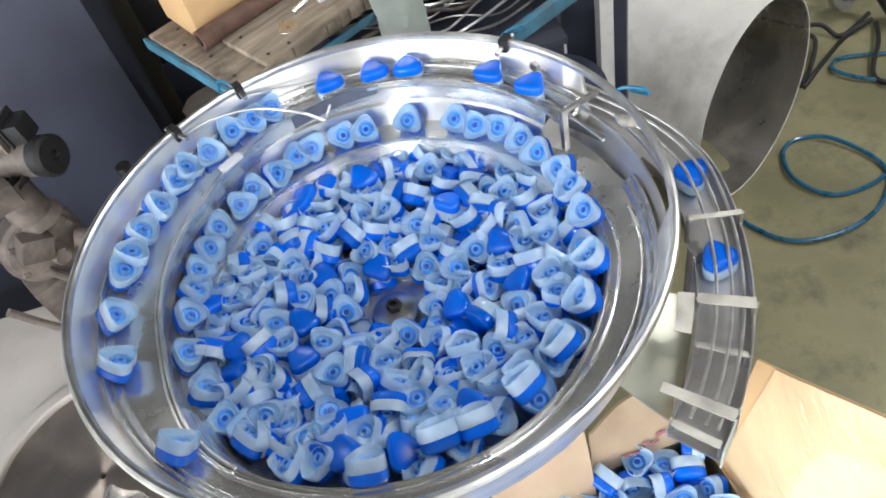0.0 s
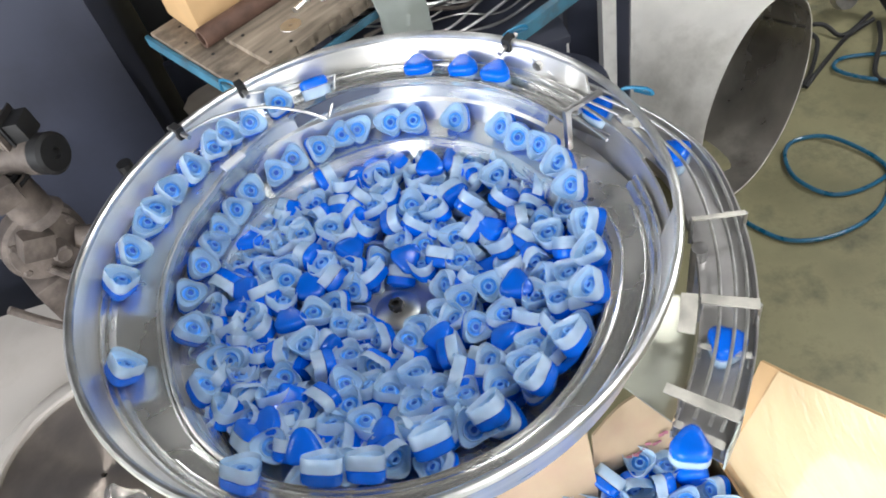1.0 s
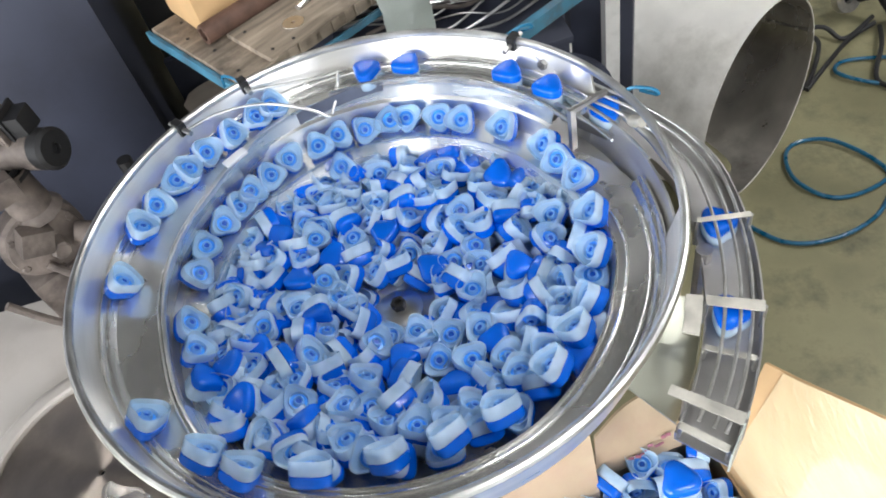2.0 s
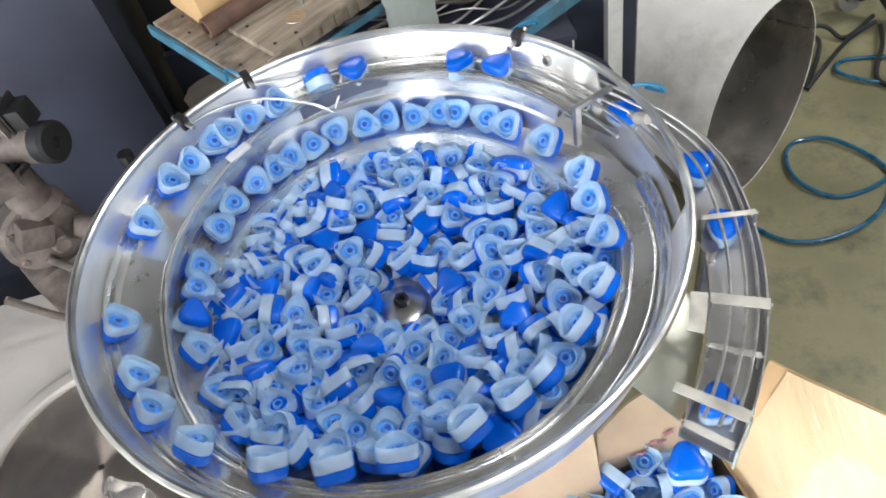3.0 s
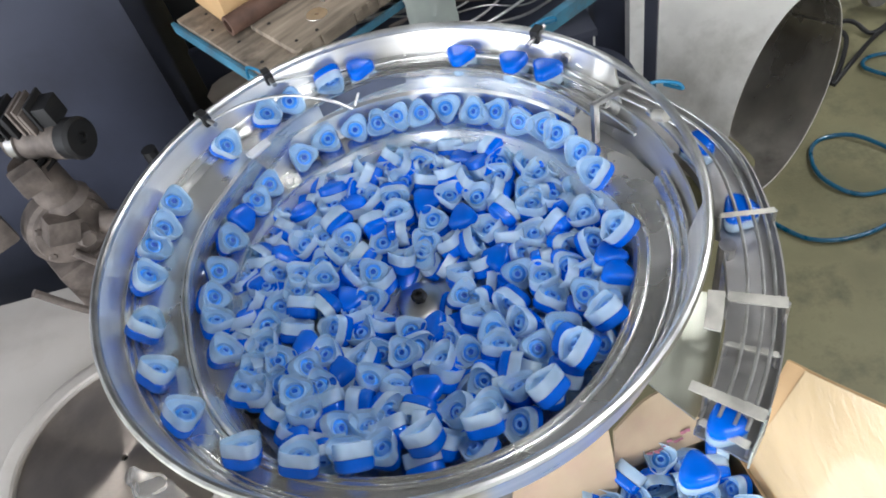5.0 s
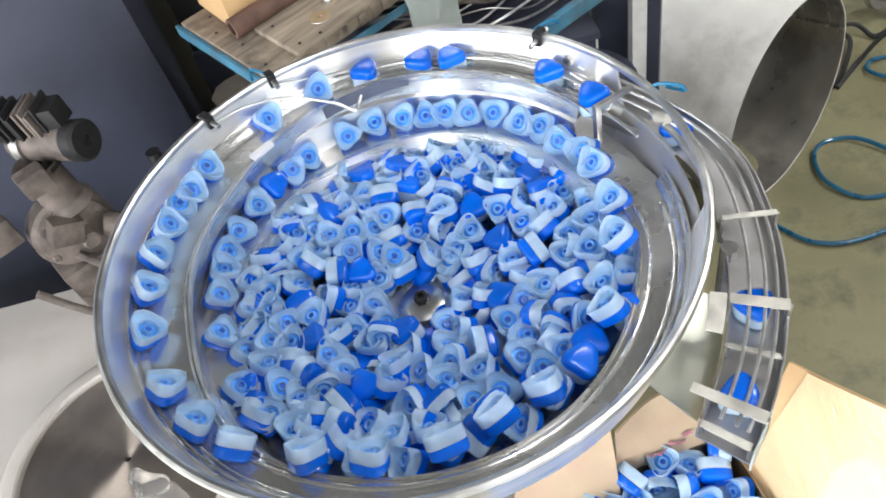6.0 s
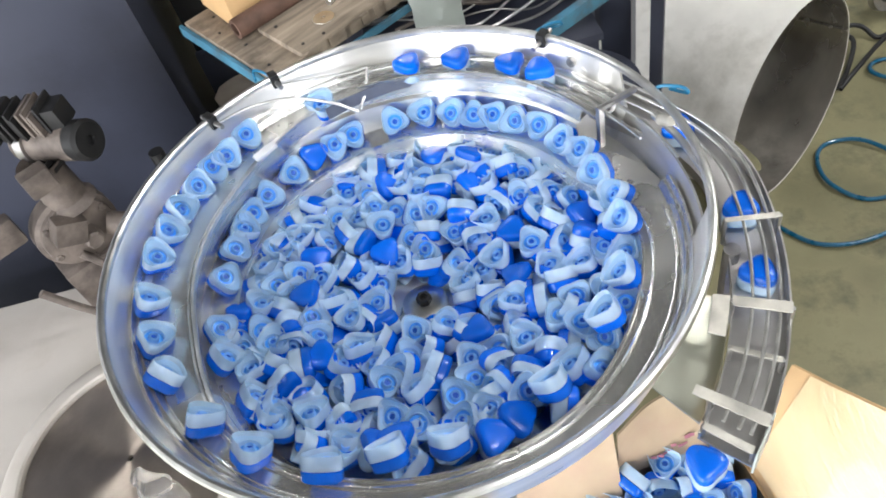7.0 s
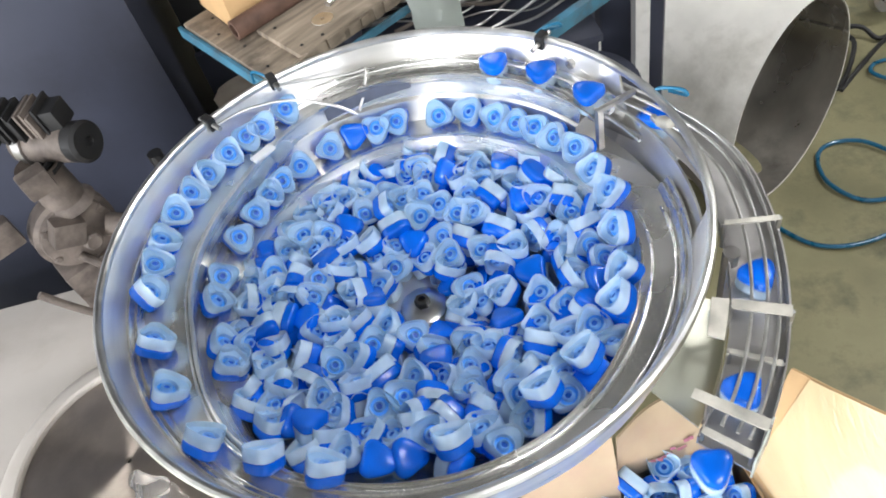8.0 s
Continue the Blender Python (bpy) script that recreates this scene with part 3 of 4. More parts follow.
def pile_rows(rng, r0, a0, style):
    q0 = tumble(rng, style)
    axis = Vector((rng.gauss(0, 1), rng.gauss(0, 1), rng.gauss(0, 0.4))).normalized()
    swing, phase, beat = rng.uniform(3, 11), rng.uniform(0, 6.28), rng.uniform(1.2, 3.0)
    bob, jit = rng.uniform(0, 0.004), rng.uniform(-0.004, 0.004)
    spin = rng.gauss(0, 5)
    rows = []
    for t in TIMES:
        a = a0 - hub_speed(r0) * t
        r = pile_radius(r0, a) + 0.002 * math.sin(beat * t + phase)
        z = pile_top(r0, a) + jit + bob * math.sin(beat * t + 2 * phase)
        turn = Matrix.Rotation(radians(-hub_speed(r0) * t + spin * t), 4, "Z") @ Matrix.Rotation(radians(swing * math.sin(beat * t + phase)), 4, axis)
        rows.append((t, Matrix.Translation(ring(r, a, z)) @ turn @ q0.to_matrix().to_4x4()))
    return rows


def track_speed(u):
    """Degrees a second along the spiral."""
    v = 22.0 - 7 * ease((u - 20) / 40)
    v += 10 * ease((u - 185) / 40)
    v -= 12 * ease((u - 375) / 40)
    return v


class Travel:
    """Where a cap is after so many seconds on the track."""

    def __init__(self):
        self.u = [-70.0]
        while self.u[-1] < 700:
            self.u.append(self.u[-1] + 0.05 * (track_speed(self.u[-1]) if self.u[-1] < 462 else 24.0))

    def at(self, sec):
        k = min(max(sec / 0.05, 0.0), len(self.u) - 1.001)
        i = int(k)
        return self.u[i] + (self.u[i + 1] - self.u[i]) * (k - i)

    def when(self, u):
        return next(i for i, x in enumerate(self.u) if x >= u) * 0.05


def on_track(u, lift=0.0, inset=0.0):
    """Place on the spiral's floor."""
    if u < 0:
        k = ease(-u / 60)
        return ring(0.247 - 0.03 * k + inset, deg_of(u), RIM - 0.130 + 0.0135 - 0.012 * k + lift)
    mid = 0.247 + 0.016 * ease(u / 110) - 0.004 * ease((u - 190) / 40) + 0.049 * ease((u - 285) / 75) + inset
    tuck = 0.010 * ease((u - 195) / 40) * (1 - ease((u - 285) / 50))
    return ring(mid, deg_of(u), track_z(u) + 0.0180 - tuck + lift)


def build_under_layer(rng):
    """The caps below the top layer, hardly seen, as one mass."""
    mass = bmesh.new()
    taken = []
    for _ in range(2600):
        r, a = 0.222 * math.sqrt(rng.random()), rng.uniform(0, 360)
        p = Vector((r * math.cos(radians(a)), r * math.sin(radians(a))))
        if r < 0.048 or any((p - q).length < 0.029 for q in taken):
            continue
        taken.append(p)
        m = Matrix.Translation((p.x, p.y, pile_top(r) - 0.021 + rng.uniform(-0.003, 0.003))) @ tumble(rng, rng.choice(("up", "side", "lid"))).to_matrix().to_4x4()
        lid = cap_mesh([(0.50, -0.0150, 0.3), (0.95, -0.0122, 0.03), (0.99, -0.0022, 0), (0.95, -0.0016, 0)], 18)
        skirt = cap_mesh([(0.90, -0.0014, 0), (1.0, 0.0008, 0), (0.975, 0.0134, 0), (0.945, 0.0134, 0), (0.90, 0.0030, 0), (0.86, -0.0006, 0)], 18)
        for f in skirt.faces:
            f.material_index = 1
        lid.transform(m), skirt.transform(m)
        add(mass, lid), add(mass, skirt)
    ob = part("bottle_caps_heap", mass, BLUE, None, "", 40)
    ob.data.materials.append(FROST)
    return tagged(ob, "heap of blue and frosted bottle caps in the pan", "bottle caps", kind="stuff")


def motions():
    rng = random.Random(7)
    cap = build_cap()

    def fresh():
        return copy_thing(cap, Matrix())

    # caps in the pan, turning with it
    for r0, a0 in pile_places(rng):
        style = rng.choices(("up", "side", "lid"), (0.73, 0.15, 0.12))[0]
        walk(fresh(), pile_rows(rng, r0, a0, style))
    walk(build_under_layer(rng), [(t, Matrix.Rotation(radians(-27.5 * t), 4, "Z")) for t in TIMES])
    # caps climbing the spiral in single file
    travel = Travel()
    gate = travel.when(462)
    sec = 0.0
    while sec - 8 < gate + 5:
        start = sec - 8 + rng.uniform(-0.12, 0.12)
        sec += 0.53
        sparse = 322 < travel.at(start) < 415
        if rng.random() < (0.4 if sparse else 0.07):
            continue
        lean, turn0, away = rng.gauss(43, 9), rng.uniform(0, 360), rng.gauss(0, 0.003)
        roll = rng.gauss(0, 9)
        passes = rng.random() < 0.52
        lid_up = rng.random() < 0.05
        if start > gate and not passes:
            continue
        rows = []
        times = sorted(set(TIMES + [round(k / 6, 3) for k in range(49) if start + k / 6 > gate - 0.6]))
        for t in times:
            u = travel.at(start + t)
            a = deg_of(u)
            if u < 462:
                p = on_track(u, 0.0, away)
                tilt = lean
                flip = 180 if lid_up else 0
                m = Matrix.Translation(p) @ pose(0, 0, 0, 0, 0, a) @ pose(0, 0, 0, roll, -tilt + flip, 0) @ pose(0, 0, 0, 0, 0, turn0)
            elif not passes:
                k = ease((start + t - gate) / 0.5)
                a2 = deg_of(462) - 26 * (start + t - gate)
                p = ring(0.318 - 0.115 * k, a2, RIM - 0.040 - 0.085 * k)
                m = Matrix.Translation(p) @ pose(0, 0, 0, 0, 0, a2) @ pose(0, 0, 0, 0, -14 - 50 * k, 0) @ pose(0, 0, 0, 0, 0, turn0)
            else:
                k = (u - 462) / 16
                if u < U_END:
                    p = on_track(u, 0.006 * math.sin(math.pi * min(1, k)), 0.001)
                    b = a
                else:
                    s = (u - U_END) / 55
                    if s < 1:
                        p = chute_point(0.15 + 0.85 * s, -0.002, 0.0160)
                        b = 21 - 75 * s
                    else:
                        d = min(1.0, (s - 1) / 0.35)
                        p = chute_point(1.0, -0.002 - 0.02 * d, 0.0160) + Vector((0, -0.01, -0.215)) * d * d
                        b = -54
                m = Matrix.Translation(p) @ pose(0, 0, 0, 0, 0, b) @ pose(0, 0, 0, 0, -14 - 166 * min(1, k), 0) @ pose(0, 0, 0, 0, 0, turn0)
            rows.append((t, m))
        walk(fresh(), rows)
    # caps lying in the carton
    cap.matrix_basis = CARTON @ pose(0, 0, CARTON_FILL)
    taken = [(0, 0)]
    for _ in range(1800):
        x, y = rng.uniform(-0.142, 0.142), rng.uniform(-0.138, 0.146)
        near = 0.0265
        if any((x - a) ** 2 + (y - b) ** 2 < near ** 2 for a, b in taken):
            continue
        taken.append((x, y))
        style = rng.choices(("up", "side", "lid"), (0.56, 0.38, 0.06))[0]
        m = CARTON @ pose(x, y, CARTON_FILL + rng.uniform(-0.008, 0.008)) @ tumble(rng, style).to_matrix().to_4x4()
        copy_thing(cap, m)


# ---- the carton under the chute ----
CARTON = pose(0.193, -0.388, 0.0, 0, 0, 6)
CARTON_FILL = 0.620


def board(a, b, c, d, t=0.004, wave=0.004, n=10, seed=0.0):
    """A slightly warped sheet of board between four corners."""
    a, b, c, d = Vector(a), Vector(b), Vector(c), Vector(d)
    nor = (b - a).cross(d - a).normalized()
    bm = bmesh.new()
    sides = []
    for off in (0, -t):
        grid = []
        for i in range(n + 1):
            row = []
            for k in range(n + 1):
                u, v = i / n, k / n
                p = (a * (1 - u) + b * u) * (1 - v) + (d * (1 - u) + c * u) * v
                p = p + nor * (off + wave * noise.noise(p * 14 + Vector((seed, seed, 0))) * v)
                row.append(bm.verts.new(p))
            grid.append(row)
        for i in range(n):
            for k in range(n):
                bm.faces.new((grid[i][k], grid[i + 1][k], grid[i + 1][k + 1], grid[i][k + 1]))
        sides.append(grid)
    g, h = sides
    loop = [(i, 0) for i in range(n)] + [(n, k) for k in range(n)] + [(i, n) for i in range(n, 0, -1)] + [(0, k) for k in range(n, 0, -1)]
    for (i, k), (i2, k2) in zip(loop, loop[1:] + loop[:1]):
        bm.faces.new((g[i][k], g[i2][k2], h[i2][k2], h[i][k]))
    return bm


def build_carton():
    w, h, t = 0.16, 0.62, 0.005
    box = empty("carton", CARTON)
    tagged(box, "open brown cardboard carton with shiny tape, filled with caps", "carton")
    inv = CARTON.inverted()

    def at(x, y, z):
        return inv @ Vector((x, y, z))

    part("bottom", box_bm(-w, -w, 0.002, w, w, 0.002 + t), CARD, box)
    part("side_panel", box_bm(-w, -w, 0.007, -w + t, w, h), CARD_PINK, box)
    part("side_panel", box_bm(w - t, -w, 0.007, w, w, h), CARD, box)
    part("side_panel", box_bm(-w + t, w - t, 0.007, w - t, w, h), CARD_PINK, box)
    part("side_panel", box_bm(-w + t, -w, 0.007, w - t, -w + t, h), CARD, box)
    flap = part("flap", board(at(0.337, -0.250, 0.622), at(0.375, -0.56, 0.622), at(0.655, -0.56, 0.79), at(0.385, -0.225, 0.782), seed=2), CARD, box, "wide flap folded out, pale board")
    part("tape", board(at(0.341, -0.262, 0.6345), at(0.390, -0.55, 0.6415), at(0.640, -0.545, 0.7915), at(0.396, -0.245, 0.7865), 0.001, 0.0042, 18, 2), TAPE, flap, "glossy clear packing tape")
    inner = part("flap", board(at(0.183, -0.236, 0.622), at(0.326, -0.220, 0.622), at(0.262, -0.178, 0.70), at(0.189, -0.212, 0.70), 0.004, 0.010, 14, 5), CARD_PINK, box, "creased inner flap with magenta print")
    part("flap", board(at(0.04, -0.270, 0.622), at(0.180, -0.258, 0.622), at(0.185, -0.212, 0.702), at(0.06, -0.232, 0.69), 0.004, 0.014, 14, 9), CARD_PINK, box, "creased tan side flap")
    rng = random.Random(3)
    for i in range(9):
        u, v = 0.36 + 0.055 * i + rng.uniform(-0.01, 0.01), 0.12 + rng.uniform(0, 0.08) + 0.012 * i
        o = at(0.183, -0.236, 0.622) * (1 - u) * (1 - v) + at(0.326, -0.220, 0.622) * u * (1 - v) + at(0.262, -0.178, 0.70) * u * v + at(0.189, -0.212, 0.70) * (1 - u) * v
        m = Matrix.Translation(o + Vector((0, -0.0035, 0.002))) @ pose(0, 0, 0, 52, 0, -10 + rng.uniform(-20, 20))
        part("print_bar", box_bm(-0.0035, -0.0008, -0.0004, 0.0035, 0.0016 + rng.uniform(-0.001, 0.002), 0.0004, m=m), INK, inner, "smudged magenta print")


# ---- work table behind ----
TABLE = pose(-0.164, 0.470, 0.0, 0, 0, 33)


def build_table():
    table = empty("work_table", TABLE)
    tagged(table, "blue steel work table with dirty wooden planks", "table")
    z = 0.85
    part("plank", box_bm(0.0, 0.005, z - 0.025, 0.072, 0.32, z - 0.006, 0.003), WOOD, table, "short cross plank at the table's end")
    part("plank", box_bm(0.066, 0.006, z - 0.022, 0.9, 0.152, z + 0.004, 0.004), WOOD, table)
    part("plank", box_bm(0.074, 0.160, z - 0.03, 0.9, 0.32, z - 0.008, 0.003), WOOD, table)
    rng = random.Random(21)
    for x, y, h in ((0.085, 0.03, 0.004), (0.088, 0.12, 0.004), (0.125, 0.022, 0.004), (0.020, 0.05, -0.006), (0.030, 0.14, -0.006), (0.022, 0.22, -0.006), (0.045, 0.28, -0.006)):
        part("nail", lathe([(0, 0), (0.0034, 0), (0.003, 0.0012), (0, 0.0014)], 8, m=pose(x, y, z + h)), BLACK, table, "dark nail head")
    for i in range(13):
        x = 0.07 + 0.32 * (i / 13) ** 1.4 + rng.uniform(-0.006, 0.006)
        g = rng.uniform(0.006, 0.020)
        part("splinter", box_bm(x - g, 0.003, z - 0.016 - rng.uniform(0, 0.005), x + g, 0.006 + rng.uniform(0.001, 0.005), z + 0.004 + rng.uniform(-0.004, 0.0012), 0.001), WOOD, table, "chipped pale plank edge")
    part("edge_angle", box_bm(-0.010, 0.0, z - 0.034, -0.002, 0.33, z - 0.012, 0.001), TEAL, table, "chipped blue steel edge")
    part("edge_angle", box_bm(-0.002, -0.008, z - 0.040, 0.9, -0.002, z - 0.026, 0.001), TEAL, table, "chipped blue steel edge")
    for x, y in ((0.16, 0.08), (0.85, 0.08), (0.16, 0.28), (0.85, 0.28)):
        part("leg", box_bm(x - 0.02, y - 0.02, 0.0, x + 0.02, y + 0.02, z - 0.031), DARK, table)


def build_background():
    # rolled sheet hoop
    hoop = empty("rolled_sheet_hoop", pose(0, 0, 0))
    tagged(hoop, "large rolled galvanised sheet hoop standing on the floor", "metal hoop")
    axis = -Vector((0.558, -0.827, 0.072)).normalized()
    side = axis.cross(Vector((0, 0, 1))).normalized()
    rise = side.cross(axis).normalized()
    c, rad, length = Vector((0.920, 0.695, 0.257)), 0.257, 0.42

    def shell(r0, r1, l0, l1):
        bm = bmesh.new()
        rows = []
        for i in range(96):
            a = 2 * math.pi * i / 96
            d = side * math.cos(a) + rise * math.sin(a)
            rows.append([bm.verts.new(c + d * r + axis * w) for r, w in ((r0, l0), (r0, (l0 + l1) / 2), (r0, l1), (r1, l1), (r1, (l0 + l1) / 2), (r1, l0))])
        for p, q in zip(rows, rows[1:] + rows[:1]):
            for k in range(6):
                bm.faces.new((p[k], p[(k + 1) % 6], q[(k + 1) % 6], q[k]))
        return bm

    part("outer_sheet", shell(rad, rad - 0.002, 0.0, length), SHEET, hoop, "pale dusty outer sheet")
    # Inner face of the same sheet; the darker colour paints in its shade.
    part("inner_sheet", shell(rad - 0.0022, rad - 0.004, 0.001, length), SHADED_STEEL, hoop, "inner face with its shade painted dark")
    seam = c + (side * 0.98 + rise * 0.2).normalized() * (rad - 0.006)
    part("seam_strip", tube([seam + axis * 0.002, seam + axis * length], 0.004, 6), SHADED_STEEL, hoop)
    # dark machine cabinet
    cab = empty("machine_cabinet", pose(-0.46, 0.86, 0.0, 0, 0, 8))
    tagged(cab, "large dark slate painted machine cabinet", "cabinet")
    part("body", box_bm(-1.6, 0, 0.05, 0, 0.8, 1.7, 0.006), DARK, cab)
    part("plinth", box_bm(-1.58, 0.02, 0, -0.02, 0.78, 0.05), BLACK, cab)
    # beige machine bed with the steel disc
    bed = empty("machine_bed", pose(0, 0, 0))
    tagged(bed, "beige painted machine bed with a raised ring", "machine bed")
    part("top", box_bm(-1.35, -0.5, 0.44, -0.26, 0.5, 0.47, 0.004), BEIGE, bed)
    part("body", box_bm(-1.3, -0.45, 0.0, -0.28, 0.45, 0.44), DARK, bed)
    part("ring", lathe([(0.194, 0.471), (0.194, 0.486), (0.198, 0.489), (0.216, 0.489), (0.232, 0.480), (0.240, 0.471)], 72, True, m=pose(-0.567, 0.060, 0)), BEIGE, bed)
    disc = empty("steel_disc", pose(-0.567, 0.060, 0.471))
    tagged(disc, "brushed steel disc with a small centre hole", "disc")
    part("plate", lathe([(0.0055, 0.0), (0.190, 0.0), (0.192, 0.004), (0.189, 0.009), (0.100, 0.0095), (0.0055, 0.0100)], 72, True), BRUSHED, disc)
    # Black disc added inside the hole to paint its darkness.
    part("hole_dark", lathe([(0, 0.0005), (0.0053, 0.0005), (0.0053, 0.004), (0, 0.004)], 16), BLACK, disc, "black disc standing for the dark of the centre hole")


def build_floor_things():
    loops = [
        ("air_hose", [(0.83, 0.56), (0.90, 0.45), (1.02, 0.42), (1.16, 0.47), (1.24, 0.58), (1.18, 0.72), (1.10, 0.76), (1.04, 0.72), (1.02, 0.62), (1.09, 0.54), (1.24, 0.56), (1.45, 0.70)]),
        ("air_hose", [(1.60, 0.80), (1.42, 0.88), (1.33, 0.97), (1.38, 1.02), (1.50, 0.98), (1.7, 0.90)]),
    ]
    for name, pts in loops:
        path = smooth_path([(x, y, 0.007 + 0.004 * (i % 3)) for i, (x, y) in enumerate(pts)], 10)
        tagged(part(name, tube(path, 0.0058, 8), HOSE), "coiled blue air hose lying on the floor", "hose", "hoses")


def build_pump():
    pump = empty("pump", pose(-0.595, 0.49, 0.471, 0, 0, 33))
    tagged(pump, "dirty grey cast metal pump with a small motor", "pump")
    face = pose(-0.035, 0, 0.185, 90, 0, 0)
    part("foot", box_bm(-0.11, -0.02, 0.0, 0.05, 0.06, 0.11, 0.008), CAST, pump)
    vol = part("volute", lathe([(0, -0.03), (0.070, -0.03), (0.076, -0.02), (0.076, 0.012), (0.068, 0.016), (0.066, 0.024), (0.048, 0.03), (0, 0.03)], 32, m=face), CAST, pump)
    part("cover_block", box_bm(-0.028, -0.024, 0.028, 0.028, 0.024, 0.066, 0.006, m=face @ pose(-0.014, 0.034, 0, 0, 0, -30)), CAST, vol)
    part("boss", lathe([(0, 0.028), (0.020, 0.028), (0.018, 0.060), (0.014, 0.064), (0, 0.064)], 8, m=face @ pose(0.010, -0.008, 0)), CAST, vol)
    part("outlet", lathe([(0, -0.02), (0.022, -0.02), (0.022, 0.018), (0.017, 0.022), (0.012, 0.022), (0.011, 0.01), (0, 0.01)], 16, m=face @ pose(0.062, -0.020, 0.040, 25, 60, 0)), CAST, vol)
    for a in (20, 80, 140, 200, 262, 318):
        part("bolt", lathe([(0, 0.012), (0.008, 0.012), (0.008, 0.028), (0.006, 0.030), (0, 0.030)], 6, m=face @ pose(0.060 * math.cos(radians(a)), 0.060 * math.sin(radians(a)), 0)), CAST, vol)
    part("neck", lathe([(0.050, 0.235), (0.038, 0.25), (0.034, 0.315), (0.040, 0.335)], 20, m=pose(-0.015, 0, 0)), CAST, pump)
    along = pose(0.044, -0.008, 0.345, 0, 84, -60)
    mot = part("motor", lathe([(0, -0.11), (0.030, -0.11), (0.036, -0.10), (0.036, 0.025), (0.033, 0.03), (0, 0.03)], 28, m=along), CAST, pump)
    part("end_cap", lathe([(0, 0.028), (0.036, 0.028), (0.037, 0.052), (0.031, 0.058), (0.010, 0.058), (0.008, 0.052), (0, 0.052)], 28, m=along), BLACK, mot, "black round end cap")
    head = pose(0.026, 0.024, 0.399, 0, 86, -46)
    for i in range(11):
        z = -0.085 + i * 0.0115
        # Three fins get a paler colour in place of the highlights at this end.
        pale = i in (7, 8, 9)
        wob = 0.004 * math.sin(i * 2.3)
        fin = box_bm(-0.024 + wob, -0.030 - wob, z, 0.026, 0.032 + wob, z + 0.005, 0.0015, m=head)
        part("cooling_fin", fin, CAST if pale else BLACK, mot, "cooling fin coloured pale as a highlight" if pale else "blackened cooling fin")
    part("fin_core", box_bm(-0.016, -0.022, -0.105, 0.026, 0.024, 0.062, 0.005, m=head), BLACK, mot)
    part("terminal_box", box_bm(-0.034, -0.020, -0.085, -0.014, 0.024, -0.035, 0.004, m=head), BLACK, mot, "black terminal box")
    for q in (-0.055, -0.03, -0.005):
        part("stud", tube([along @ Vector((0.02, -0.055, q)), along @ Vector((0.02, 0.02, q))], 0.006, 8), BLACK, mot)
    part("valve_block", box_bm(-0.06, -0.045, 0.300, -0.01, -0.01, 0.345, 0.006), CAST, mot)
    part("clamp_ring", lathe([(0.034, -0.085), (0.042, -0.085), (0.042, -0.065), (0.034, -0.065)], 24, True, m=along), DULL, mot)
    part("side_lug", box_bm(-0.20, -0.01, 0.22, -0.11, 0.02, 0.28, 0.008), CAST, pump)
    part("base_pipe", tube(smooth_path([(-0.16, -0.02, 0.12), (-0.10, -0.05, 0.02), (-0.04, -0.06, 0.012), (-0.03, -0.05, 0.08), (-0.06, -0.03, 0.15)], 8), 0.008, 10), CAST, pump)
    part("supply_hose", tube(smooth_path([(-0.10, 0.0, 0.36), (-0.22, -0.02, 0.37), (-0.36, 0.0, 0.30), (-0.5, 0.05, 0.28)], 8), 0.014, 10), BLACK, pump, "thick black hose")
    lever = empty("valve_lever", pose(-0.435, 0.525, 0.471, 0, 0, 20))
    tagged(lever, "small dirty pipe valve with a lever", "valve")
    part("pipe", tube([(0, 0, 0.0), (0, 0, 0.26)], 0.014, 10), BLACK, lever)
    part("lever", box_bm(-0.012, -0.05, 0.24, 0.012, 0.02, 0.262, 0.004, m=pose(0, 0, 0.02, 20, 0, 25)), CAST, lever)


def build_table_things():
    top = 0.846
    box = empty("small_carton", TABLE @ pose(0.045, 0.188, top, 0, 0, -4))
    tagged(box, "small yellow-brown cardboard box on the planks", "carton")
    part("body", box_bm(0, 0.0, 0, 0.26, 0.15, 0.13, 0.003), CARD, box)
    part("tape", box_bm(0.11, -0.0015, 0.002, 0.15, 0.1515, 0.1312, 0.0005), TAPE, box)
    pipe = empty("steel_pipe", TABLE @ pose(0.030, 0.158, top + 0.0235, 0, 90, -1))
    tagged(pipe, "short rusty steel pipe lying on the planks", "pipe")
    part("tube", lathe([(0.012, 0), (0.018, 0), (0.0185, 0.002), (0.0185, 0.40), (0.012, 0.40)], 20, True), RUST, pipe)
    bolt = empty("bolt", TABLE @ pose(0.185, 0.085, 0.8505))
    tagged(bolt, "loose steel bolt lying on a plank", "bolt")
    part("shank", tube([(0.0, 0, 0.008), (0.045, 0.01, 0.008)], 0.006, 10), RIM_STEEL, bolt)
    part("head", lathe([(0, -0.007), (0.011, -0.007), (0.011, 0.0), (0, 0.0)], 6, m=pose(0.052, 0.011, 0.010, 0, 90, 12)), RIM_STEEL, bolt)
    wash = empty("washer", TABLE @ pose(0.155, 0.062, 0.8505))
    tagged(wash, "round steel washer plate on a plank", "washer")
    part("disc", lathe([(0.004, 0), (0.020, 0), (0.021, 0.002), (0.020, 0.004), (0.004, 0.004)], 28, True), RIM_STEEL, wash)
    cap = empty("spray_nozzle", TABLE @ pose(0.265, 0.06, 0.8505))
    tagged(cap, "small white plastic nozzle on a plank", "nozzle")
    part("body", tube([(-0.03, 0.012, 0.013), (0.02, 0.0, 0.013)], 0.011, 12), WHITE, cap)
    part("tip", tube([(0.02, 0.0, 0.013), (0.04, -0.004, 0.013)], lambda k: 0.008 - 0.004 * k, 10), WHITE, cap)


